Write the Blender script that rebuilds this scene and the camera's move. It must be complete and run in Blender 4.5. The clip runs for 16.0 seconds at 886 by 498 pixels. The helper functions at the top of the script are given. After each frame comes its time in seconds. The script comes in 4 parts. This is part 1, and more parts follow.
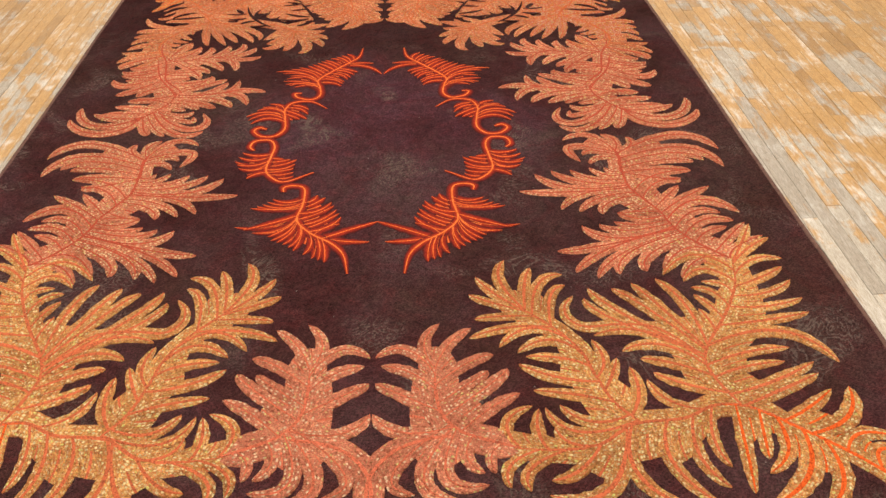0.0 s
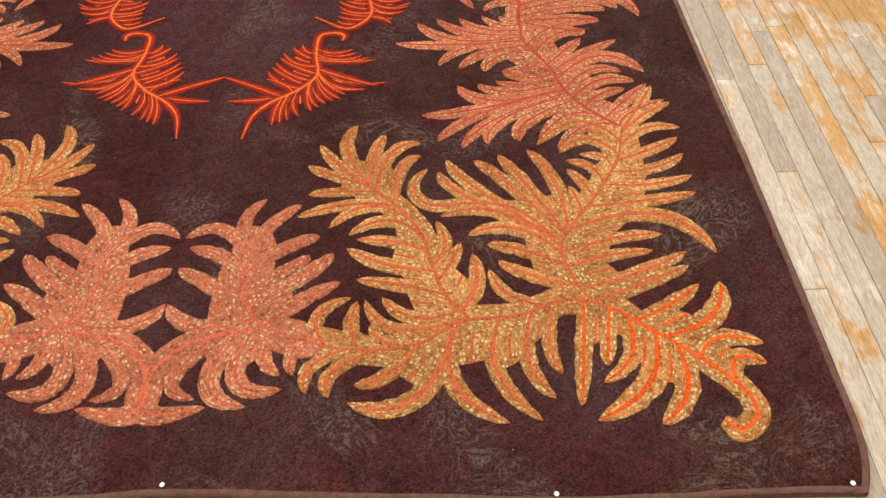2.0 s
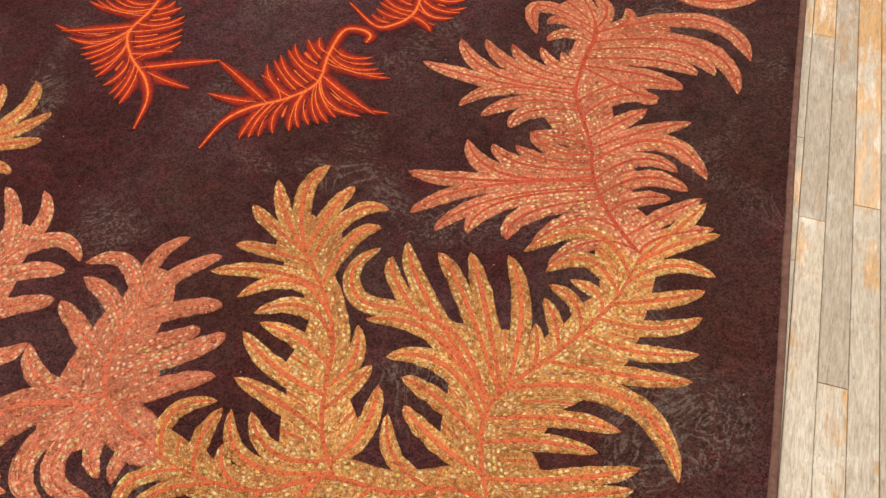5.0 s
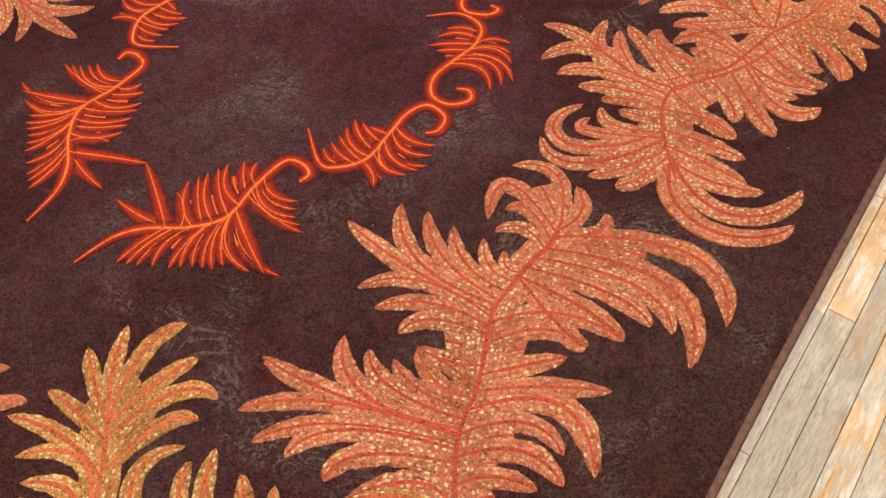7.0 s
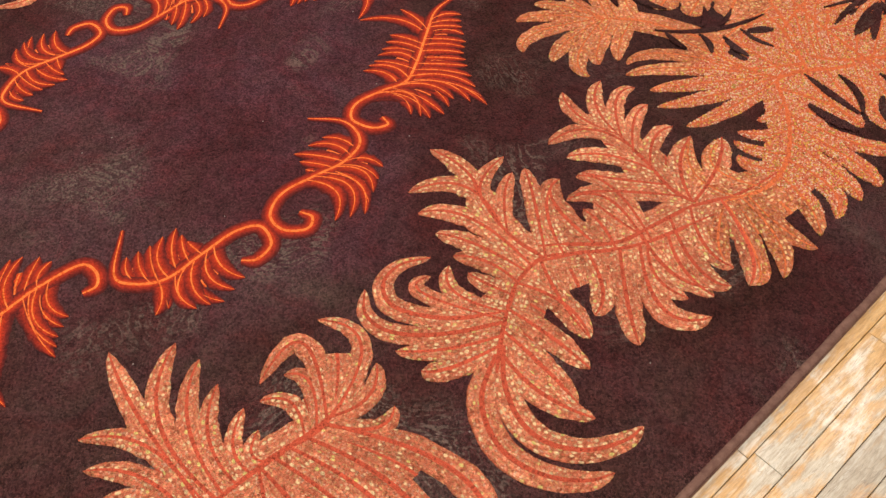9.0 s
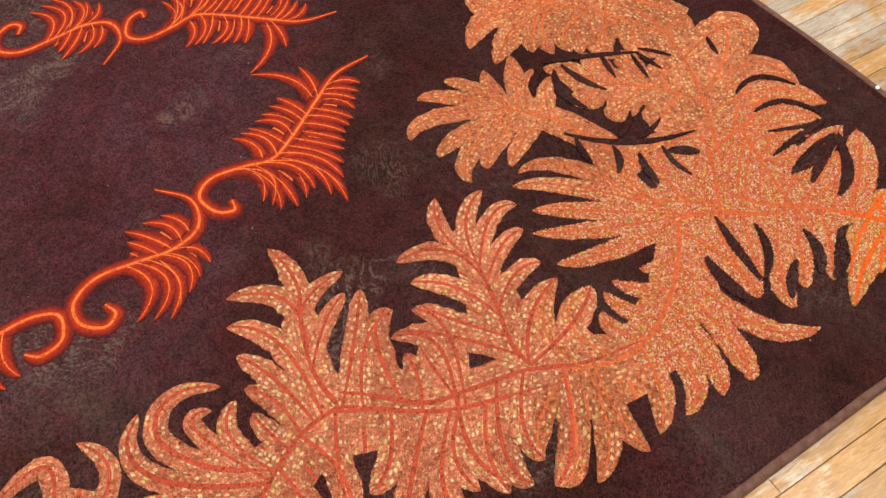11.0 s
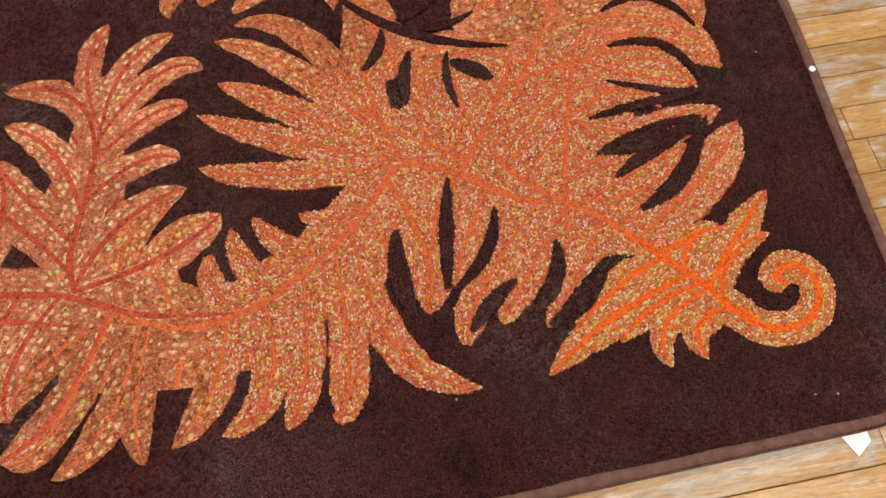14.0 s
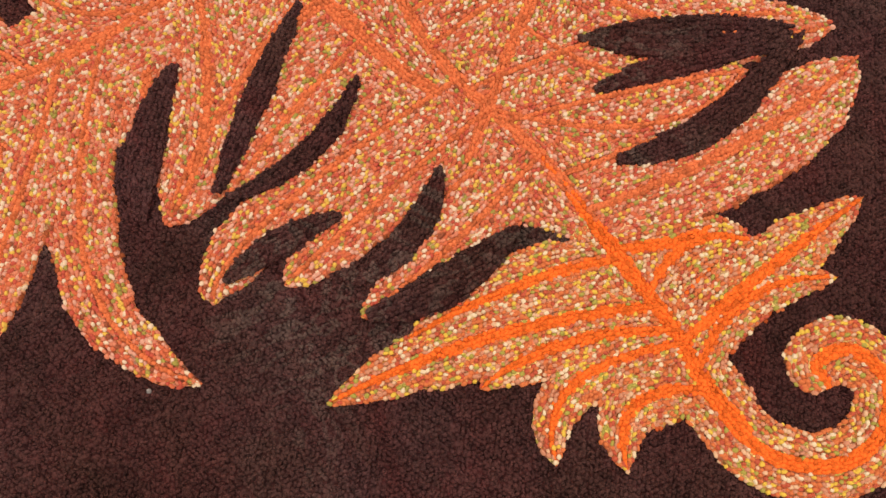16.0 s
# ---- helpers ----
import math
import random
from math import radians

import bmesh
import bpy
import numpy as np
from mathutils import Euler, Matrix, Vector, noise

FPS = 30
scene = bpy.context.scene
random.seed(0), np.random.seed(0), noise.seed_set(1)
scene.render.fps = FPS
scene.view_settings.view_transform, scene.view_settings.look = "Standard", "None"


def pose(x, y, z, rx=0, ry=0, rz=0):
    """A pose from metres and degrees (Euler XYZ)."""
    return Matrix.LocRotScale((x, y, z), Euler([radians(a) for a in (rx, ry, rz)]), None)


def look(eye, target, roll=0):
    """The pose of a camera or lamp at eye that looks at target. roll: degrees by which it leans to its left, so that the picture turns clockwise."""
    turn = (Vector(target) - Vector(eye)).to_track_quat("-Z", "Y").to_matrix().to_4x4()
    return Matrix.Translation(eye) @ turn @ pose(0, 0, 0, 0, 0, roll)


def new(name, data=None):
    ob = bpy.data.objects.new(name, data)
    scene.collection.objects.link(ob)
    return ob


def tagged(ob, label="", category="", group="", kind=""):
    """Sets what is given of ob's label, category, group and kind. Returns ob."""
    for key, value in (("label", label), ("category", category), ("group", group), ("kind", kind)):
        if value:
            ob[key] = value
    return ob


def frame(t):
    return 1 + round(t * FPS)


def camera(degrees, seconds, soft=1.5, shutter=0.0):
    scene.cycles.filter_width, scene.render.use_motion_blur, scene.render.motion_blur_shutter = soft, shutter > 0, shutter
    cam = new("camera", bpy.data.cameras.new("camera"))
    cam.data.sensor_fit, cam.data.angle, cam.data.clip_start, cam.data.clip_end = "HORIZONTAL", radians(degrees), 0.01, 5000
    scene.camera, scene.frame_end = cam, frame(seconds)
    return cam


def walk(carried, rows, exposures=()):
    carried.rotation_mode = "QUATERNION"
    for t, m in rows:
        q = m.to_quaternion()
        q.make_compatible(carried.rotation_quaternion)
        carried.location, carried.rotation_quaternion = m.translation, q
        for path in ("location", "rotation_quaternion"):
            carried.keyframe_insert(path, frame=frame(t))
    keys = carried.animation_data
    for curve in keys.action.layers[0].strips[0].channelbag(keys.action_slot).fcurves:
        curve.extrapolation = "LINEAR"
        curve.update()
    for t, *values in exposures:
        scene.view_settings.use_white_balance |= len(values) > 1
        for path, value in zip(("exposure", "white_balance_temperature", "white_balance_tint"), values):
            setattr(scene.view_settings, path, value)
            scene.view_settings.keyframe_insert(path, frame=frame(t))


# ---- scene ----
cam = camera(58.0, 16.0)
METRES, EYE, TILT, LEAN, TURN = 5.0, 1.511, -37.1, -1.04, 0.0
PATH = [
    (0, (0.169, -2.622, 1.574), (0.2, -1.058, 0.327), -2.2),
    (0.5, (0.294, -2.552, 1.502), (0.315, -1.027, 0.208), -2.3),
    (1, (0.408, -2.483, 1.47), (0.42, -1.02, 0.107), -2.5),
    (1.5, (0.504, -2.428, 1.434), (0.504, -1.039, -0.004), -2.6),
    (2, (0.623, -2.38, 1.387), (0.605, -1.065, -0.12), -2.7),
    (2.5, (0.705, -2.328, 1.368), (0.667, -1.076, -0.191), -2.2),
    (3, (0.754, -2.251, 1.367), (0.676, -1.048, -0.229), -1.9),
    (5.5, (1.077, -1.565, 1.345), (0.594, -0.544, -0.306), -3.6),
    (6, (1.14, -1.389, 1.33), (0.561, -0.404, -0.311), -3.9),
    (6.5, (1.211, -1.234, 1.338), (0.544, -0.286, -0.292), -3.9),
    (7, (1.304, -1.046, 1.328), (0.551, -0.145, -0.291), -4.3),
    (7.5, (1.373, -0.879, 1.3), (0.556, -0.005, -0.302), -3.7),
    (8, (1.419, -0.716, 1.275), (0.539, 0.115, -0.318), -4.0),
    (8.5, (1.463, -0.527, 1.259), (0.517, 0.262, -0.317), -4.5),
    (9, (1.487, -0.369, 1.239), (0.503, 0.4, -0.322), -3.7),
    (11.5, (1.462, 0.389, 1.288), (0.453, 0.908, -0.359), -2.6),
    (12, (1.493, 0.538, 1.24), (0.499, 1.012, -0.43), -2.6),
    (12.5, (1.54, 0.7, 1.182), (0.585, 1.119, -0.525), -2.0),
    (13, (1.539, 0.832, 1.116), (0.644, 1.183, -0.638), -0.7),
    (13.5, (1.459, 0.974, 1.042), (0.628, 1.233, -0.758), 0.6),
    (14, (1.391, 1.071, 0.978), (0.632, 1.239, -0.865), 2.0),
    (14.5, (1.338, 1.141, 0.872), (0.644, 1.197, -1.003), 0.3),
    (15, (1.312, 1.233, 0.743), (0.677, 1.236, -1.154), 1.2),
    (15.5, (1.26, 1.305, 0.629), (0.68, 1.283, -1.285), 2.8),
    (16, (1.214, 1.329, 0.548), (0.685, 1.286, -1.38), 3.5),
]
walk(cam, [(t, look(eye, target, roll)) for t, eye, target, roll in PATH], [(0, 0.07), (3, 0.0), (6, 0.04), (9, 0.12), (12.5, 0.02), (14, -0.16), (15, 0.08), (16, 0.1)])

# ---- world and lights ----
world = bpy.data.worlds.new("world")
scene.world = world
world.use_nodes = True
world.node_tree.nodes["Background"].inputs[0].default_value = (0.9, 0.95, 1.0, 1)
world.node_tree.nodes["Background"].inputs[1].default_value = 0.3


def unseen_area_light(x, y, power, size, color):
    data = bpy.data.lights.new("unseen_area_light", "AREA")
    data.shape, data.size, data.energy, data.color = "SQUARE", size, power, color
    ob = new("unseen_area_light", data)
    ob.matrix_world = pose(x, y, 3.42)
    return ob


# four area lights added below the ceiling to light the room; no fixtures seen
for lx, ly, power in ((-2.0, -1.5, 110), (2.2, -1.5, 110), (-2.0, 2.6, 110), (2.2, 2.6, 110)):
    unseen_area_light(lx, ly, power, 1.2, (1.0, 0.955, 0.90))


# ---- materials ----
def material(name):
    m = bpy.data.materials.new(name)
    m.use_nodes = True
    nt = m.node_tree
    bsdf = nt.nodes["Principled BSDF"]
    return m, nt, bsdf


def plain(name, color, rough=0.8, metal=0.0):
    m, nt, b = material(name)
    b.inputs["Base Color"].default_value = (*color, 1)
    b.inputs["Roughness"].default_value = rough
    b.inputs["Metallic"].default_value = metal
    return m


def add(nt, kind, **values):
    n = nt.nodes.new(kind)
    for key, value in values.items():
        n.inputs[key.replace("_", " ")].default_value = value
    return n


def ramp(nt, source, stops, mode="LINEAR"):
    n = nt.nodes.new("ShaderNodeValToRGB")
    n.color_ramp.interpolation = mode
    while len(n.color_ramp.elements) < len(stops):
        n.color_ramp.elements.new(0.5)
    for e, (at, color) in zip(n.color_ramp.elements, stops):
        e.position, e.color = at, (*color, 1)
    nt.links.new(source, n.inputs[0])
    return n.outputs[0]


def blend(nt, fac, a, b, mode="MIX"):
    n = nt.nodes.new("ShaderNodeMix")
    n.data_type, n.blend_type = "RGBA", mode
    for socket, value in ((n.inputs[0], fac), (n.inputs[6], a), (n.inputs[7], b)):
        if isinstance(value, (int, float)):
            socket.default_value = value
        elif isinstance(value, tuple):
            socket.default_value = (*value, 1)
        else:
            nt.links.new(value, socket)
    return n.outputs[2]


def math_node(nt, op, a, b=0.0):
    n = nt.nodes.new("ShaderNodeMath")
    n.operation = op
    for socket, value in ((n.inputs[0], a), (n.inputs[1], b)):
        if isinstance(value, (int, float)):
            socket.default_value = value
        else:
            nt.links.new(value, socket)
    return n.outputs[0]


def place(nt, scale=(1, 1, 1)):
    """Object coordinates in metres, stretched by scale."""
    tc = nt.nodes.new("ShaderNodeTexCoord")
    mp = nt.nodes.new("ShaderNodeMapping")
    mp.inputs["Scale"].default_value = scale
    nt.links.new(tc.outputs["Object"], mp.inputs[0])
    return mp.outputs[0]


def row_place(nt):
    """Metres across and along each frond, so that loops lie in rows."""
    uv = nt.nodes.new("ShaderNodeUVMap")
    uv.uv_map = "rows"
    info = nt.nodes.new("ShaderNodeObjectInfo")
    comb = nt.nodes.new("ShaderNodeCombineXYZ")
    nt.links.new(math_node(nt, "MULTIPLY", info.outputs["Random"], 40.0), comb.inputs[2])
    both = nt.nodes.new("ShaderNodeVectorMath")
    both.operation = "ADD"
    nt.links.new(uv.outputs[0], both.inputs[0])
    nt.links.new(comb.outputs[0], both.inputs[1])
    return both.outputs[0]


def noise_of(nt, vec, scale, detail=3.0, rough=0.55, warp=0.0):
    n = add(nt, "ShaderNodeTexNoise", Scale=scale, Detail=detail, Roughness=rough, Distortion=warp)
    nt.links.new(vec, n.inputs["Vector"])
    return n.outputs["Fac"]


def cells(nt, vec, scale, jitter=1.0):
    n = add(nt, "ShaderNodeTexVoronoi", Scale=scale, Randomness=jitter)
    nt.links.new(vec, n.inputs["Vector"])
    return n.outputs["Color"], n.outputs["Distance"]


def bump(nt, bsdf, height, strength, distance):
    n = add(nt, "ShaderNodeBump", Strength=strength, Distance=distance)
    nt.links.new(height, n.inputs["Height"])
    nt.links.new(n.outputs[0], bsdf.inputs["Normal"])


def wool(bsdf):
    bsdf.inputs["Roughness"].default_value = 0.95
    bsdf.inputs["Specular IOR Level"].default_value = 0.06
    bsdf.inputs["Sheen Weight"].default_value = 0.0
    bsdf.inputs["Sheen Roughness"].default_value = 0.6


LOOP = 290.0  # loops to the metre


def field_wool(name, gain, hue=(1.0, 1.0, 1.0), low=0.6, high=1.35):
    """Chocolate wool with uneven dye lots, hooked in wandering rows."""
    m, nt, b = material(name)
    v = place(nt)
    broad = ramp(nt, noise_of(nt, v, 2.6, 4, 0.6, 0.6), [(0.3, (0.040, 0.012, 0.0108)), (0.46, (0.056, 0.0182, 0.0185)), (0.6, (0.062, 0.0245, 0.0268)), (0.75, (0.07, 0.037, 0.032))])
    tint = blend(nt, ramp(nt, noise_of(nt, v, 1.1, 2), [(0.45, (0, 0, 0)), (0.66, (0.45, 0.45, 0.45))]), broad, (0.052, 0.027, 0.0185))
    mottle = ramp(nt, noise_of(nt, v, 17.0, 5, 0.7, 1.2), [(0.3, (0.68, 0.67, 0.68)), (0.5, (1.0, 1.0, 1.0)), (0.72, (1.3, 1.3, 1.28))])
    tint = blend(nt, 1.0, tint, mottle, "MULTIPLY")
    blotch = ramp(nt, noise_of(nt, v, 8.0, 4, 0.65, 1.6), [(0.34, (1.12, 0.9, 0.9)), (0.48, (1.0, 1.0, 1.0)), (0.66, (0.94, 1.1, 1.0))])
    tint = blend(nt, 1.0, tint, blotch, "MULTIPLY")
    # ground inside the wreath dyed more purple; whole field darkens from near to far end
    spot = nt.nodes.new("ShaderNodeSeparateXYZ")
    nt.links.new(v, spot.inputs[0])
    tone_shift = math_node(nt, "ADD", math_node(nt, "MULTIPLY", spot.outputs[1], 0.25), math_node(nt, "MULTIPLY", noise_of(nt, v, 3.0, 3), 0.3))
    tint = blend(nt, 1.0, tint, ramp(nt, math_node(nt, "ADD", tone_shift, 0.35), [(0.05, (1.22, 1.26, 1.22)), (0.36, (1.0, 1.0, 1.02)), (0.6, (0.98, 0.96, 0.98)), (0.78, (0.72, 0.67, 0.65))]), "MULTIPLY")
    oval = math_node(nt, "ADD", math_node(nt, "MULTIPLY", math_node(nt, "POWER", math_node(nt, "ABSOLUTE", spot.outputs[0]), 2.0), 1.6), math_node(nt, "POWER", math_node(nt, "ABSOLUTE", spot.outputs[1]), 2.0))
    oval = math_node(nt, "ADD", oval, math_node(nt, "MULTIPLY", noise_of(nt, v, 4.0, 3), 0.5))
    tint = blend(nt, 1.0, tint, ramp(nt, oval, [(0.5, (1.3, 1.34, 1.62)), (1.0, (1.0, 1.0, 1.0))]), "MULTIPLY")
    # in some patches: paler wandering rows of hooking, and sheen put into the colour
    swirl = math_node(nt, "SINE", math_node(nt, "MULTIPLY", noise_of(nt, v, 5.0, 4, 0.6, 1.4), 85.0))
    patch = ramp(nt, noise_of(nt, v, 3.3, 2, 0.5, 0.4), [(0.54, (0, 0, 0)), (0.63, (1, 1, 1))])
    patch = math_node(nt, "MULTIPLY", patch, ramp(nt, spot.outputs[1], [(0.55, (1, 1, 1)), (0.95, (0.22, 0.22, 0.22))]))
    lines = math_node(nt, "MULTIPLY", ramp(nt, swirl, [(0.25, (0, 0, 0)), (0.75, (0.62, 0.62, 0.62))]), patch)
    lines = math_node(nt, "ADD", lines, math_node(nt, "MULTIPLY", patch, math_node(nt, "MULTIPLY", noise_of(nt, v, 30.0, 4, 0.7, 1.0), 0.16)))
    rows = blend(nt, lines, tint, (0.13, 0.096, 0.081))
    color, dist = cells(nt, v, LOOP)
    sep = nt.nodes.new("ShaderNodeSeparateColor")
    nt.links.new(color, sep.inputs[0])
    grain = ramp(nt, sep.outputs[0], [(0.0, (low,) * 3), (1.0, (high, high * 0.965, high * 0.95))])
    grain = blend(nt, 1.0, grain, tuple(gain * h for h in hue), "MULTIPLY")
    pile = blend(nt, 1.0, rows, grain, "MULTIPLY")
    # specks of pale lint
    lint, far = cells(nt, v, 26.0)
    spots = nt.nodes.new("ShaderNodeSeparateColor")
    nt.links.new(lint, spots.inputs[0])
    few = math_node(nt, "MULTIPLY", math_node(nt, "GREATER_THAN", spots.outputs[0], 0.86), math_node(nt, "LESS_THAN", far, 0.045))
    nt.links.new(blend(nt, few, pile, (0.3, 0.26, 0.24)), b.inputs["Base Color"])
    wool(b)
    height = math_node(nt, "ADD", math_node(nt, "MULTIPLY", dist, -1.0), math_node(nt, "MULTIPLY", noise_of(nt, v, 45, 3), 1.2))
    bump(nt, b, height, 1.0, 0.006)
    return m


def tweed(name, stops, glow, pale, calm=0.5, speck=310.0, centre=0.35, groove=0.9):
    """Mixed yarns: each loop takes one of several dyed colours; the middle of a frond runs redder."""
    m, nt, b = material(name)
    v = place(nt)
    r = row_place(nt)
    uv = nt.nodes.new("ShaderNodeUVMap")
    uv.uv_map = "UVMap"
    sx = nt.nodes.new("ShaderNodeSeparateXYZ")
    nt.links.new(uv.outputs[0], sx.inputs[0])
    color, dist = cells(nt, r, speck, 0.8)
    sep = nt.nodes.new("ShaderNodeSeparateColor")
    nt.links.new(color, sep.inputs[0])
    yarn = ramp(nt, sep.outputs[0], stops, "CONSTANT")
    # most loops keep near the ground colour of the mixture
    yarn = blend(nt, calm, yarn, tuple(0.5 * a + 0.5 * g for a, g in zip(stops[1][1], glow)))
    tone_shift = ramp(nt, noise_of(nt, v, 5.0, 2), [(0.35, (0.78, 0.74, 0.72)), (0.65, (1.12, 1.12, 1.1))])
    yarn = blend(nt, 1.0, yarn, tone_shift, "MULTIPLY")
    run, run_far = cells(nt, r, 125.0)
    runs = nt.nodes.new("ShaderNodeSeparateColor")
    nt.links.new(run, runs.inputs[0])
    yarn = blend(nt, 1.0, yarn, ramp(nt, runs.outputs[2], [(0.0, (0.58, 0.5, 0.46)), (0.3, (0.96, 0.94, 0.92)), (0.72, (1.0, 1.02, 1.02)), (0.9, (1.2, 1.25, 1.2))]), "MULTIPLY")
    # pale loops pulled higher than the rest stand in rows like beads
    wide = nt.nodes.new("ShaderNodeVectorMath")
    wide.operation = "MULTIPLY"
    nt.links.new(r, wide.inputs[0])
    wide.inputs[1].default_value = (112.0, 76.0, 1.0)
    bead_color, bead_far = cells(nt, wide.outputs[0], 1.0, 0.6)
    beads = nt.nodes.new("ShaderNodeSeparateColor")
    nt.links.new(bead_color, beads.inputs[0])
    chosen = math_node(nt, "GREATER_THAN", beads.outputs[0], 0.34)
    bead = math_node(nt, "MULTIPLY", chosen, ramp(nt, bead_far, [(0.24, (0.92, 0.92, 0.92)), (0.40, (0, 0, 0))]))
    bead_tone = ramp(nt, beads.outputs[1], [(0.0, pale), (0.55, tuple(k * 0.86 for k in pale)), (0.8, (pale[0] * 0.8, pale[1] * 0.92, pale[2] * 0.55))], "CONSTANT")
    off = math_node(nt, "ABSOLUTE", math_node(nt, "SUBTRACT", sx.outputs[0], 0.5))
    # plain rows of the darker yarn between rows of the mixed one
    ru = nt.nodes.new("ShaderNodeUVMap")
    ru.uv_map = "rows"
    rs = nt.nodes.new("ShaderNodeSeparateXYZ")
    nt.links.new(ru.outputs[0], rs.inputs[0])
    sway = math_node(nt, "MULTIPLY", math_node(nt, "SUBTRACT", noise_of(nt, v, 40.0, 2), 0.5), 2.2)
    wave = math_node(nt, "COSINE", math_node(nt, "ADD", math_node(nt, "MULTIPLY", rs.outputs[0], 520.0), sway))
    core = ramp(nt, wave, [(0.15, (0.0, 0.0, 0.0)), (0.8, (centre * 2.0,) * 3)])
    mixed = blend(nt, core, yarn, (glow[0] * 0.95, glow[1] * 1.15, glow[2] * 1.2))
    mixed = blend(nt, bead, mixed, bead_tone)
    # dark red edge line with the groove's shadow painted in, but not at the tip
    border = math_node(nt, "MULTIPLY", ramp(nt, off, [(0.405, (0, 0, 0)), (0.46, (groove,) * 3)]), ramp(nt, sx.outputs[1], [(0.5, (1, 1, 1)), (0.75, (0, 0, 0))]))
    mixed = blend(nt, border, mixed, tuple(k * 0.38 for k in glow))
    shade = ramp(nt, sep.outputs[1], [(0.0, (0.72, 0.72, 0.72)), (1.0, (1.16, 1.16, 1.16))])
    nt.links.new(blend(nt, 1.0, mixed, shade, "MULTIPLY"), b.inputs["Base Color"])
    wool(b)
    fine_color, fine = cells(nt, r, LOOP, 0.7)
    bump(nt, b, math_node(nt, "ADD", math_node(nt, "MULTIPLY", fine, -1.0), math_node(nt, "MULTIPLY", dist, -0.6)), 1.0, 0.006)
    return m


def yarn_line(name, color, dark):
    """One dyed yarn, for the ribs and veins."""
    m, nt, b = material(name)
    r = row_place(nt)
    c, dist = cells(nt, r, 250.0, 0.5)
    sep = nt.nodes.new("ShaderNodeSeparateColor")
    nt.links.new(c, sep.inputs[0])
    nt.links.new(ramp(nt, sep.outputs[0], [(0.0, dark), (0.35, color), (1.0, tuple(min(1, k * 1.15) for k in color))]), b.inputs["Base Color"])
    wool(b)
    bump(nt, b, math_node(nt, "MULTIPLY", dist, -1.0), 1.0, 0.006)
    return m


def red_wool():
    """Red fronds whose yarns run from orange at the rib to dark crimson at the edge."""
    m, nt, b = material("flame_red_wool")
    uv = nt.nodes.new("ShaderNodeUVMap")
    uv.uv_map = "UVMap"
    sx = nt.nodes.new("ShaderNodeSeparateXYZ")
    nt.links.new(uv.outputs[0], sx.inputs[0])
    off = math_node(nt, "ABSOLUTE", math_node(nt, "SUBTRACT", sx.outputs[0], 0.5))
    base = ramp(nt, off, [(0.05, (0.52, 0.052, 0.013)), (0.14, (0.36, 0.031, 0.013)), (0.27, (0.20, 0.021, 0.014)), (0.40, (0.095, 0.017, 0.015)), (0.5, (0.06, 0.016, 0.015))])
    c, dist = cells(nt, row_place(nt), LOOP, 0.7)
    sep = nt.nodes.new("ShaderNodeSeparateColor")
    nt.links.new(c, sep.inputs[0])
    shade = ramp(nt, sep.outputs[1], [(0.0, (0.7, 0.7, 0.7)), (1.0, (1.2, 1.2, 1.2))])
    nt.links.new(blend(nt, 1.0, base, shade, "MULTIPLY"), b.inputs["Base Color"])
    wool(b)
    bump(nt, b, math_node(nt, "MULTIPLY", dist, -1.0), 0.8, 0.004)
    return m


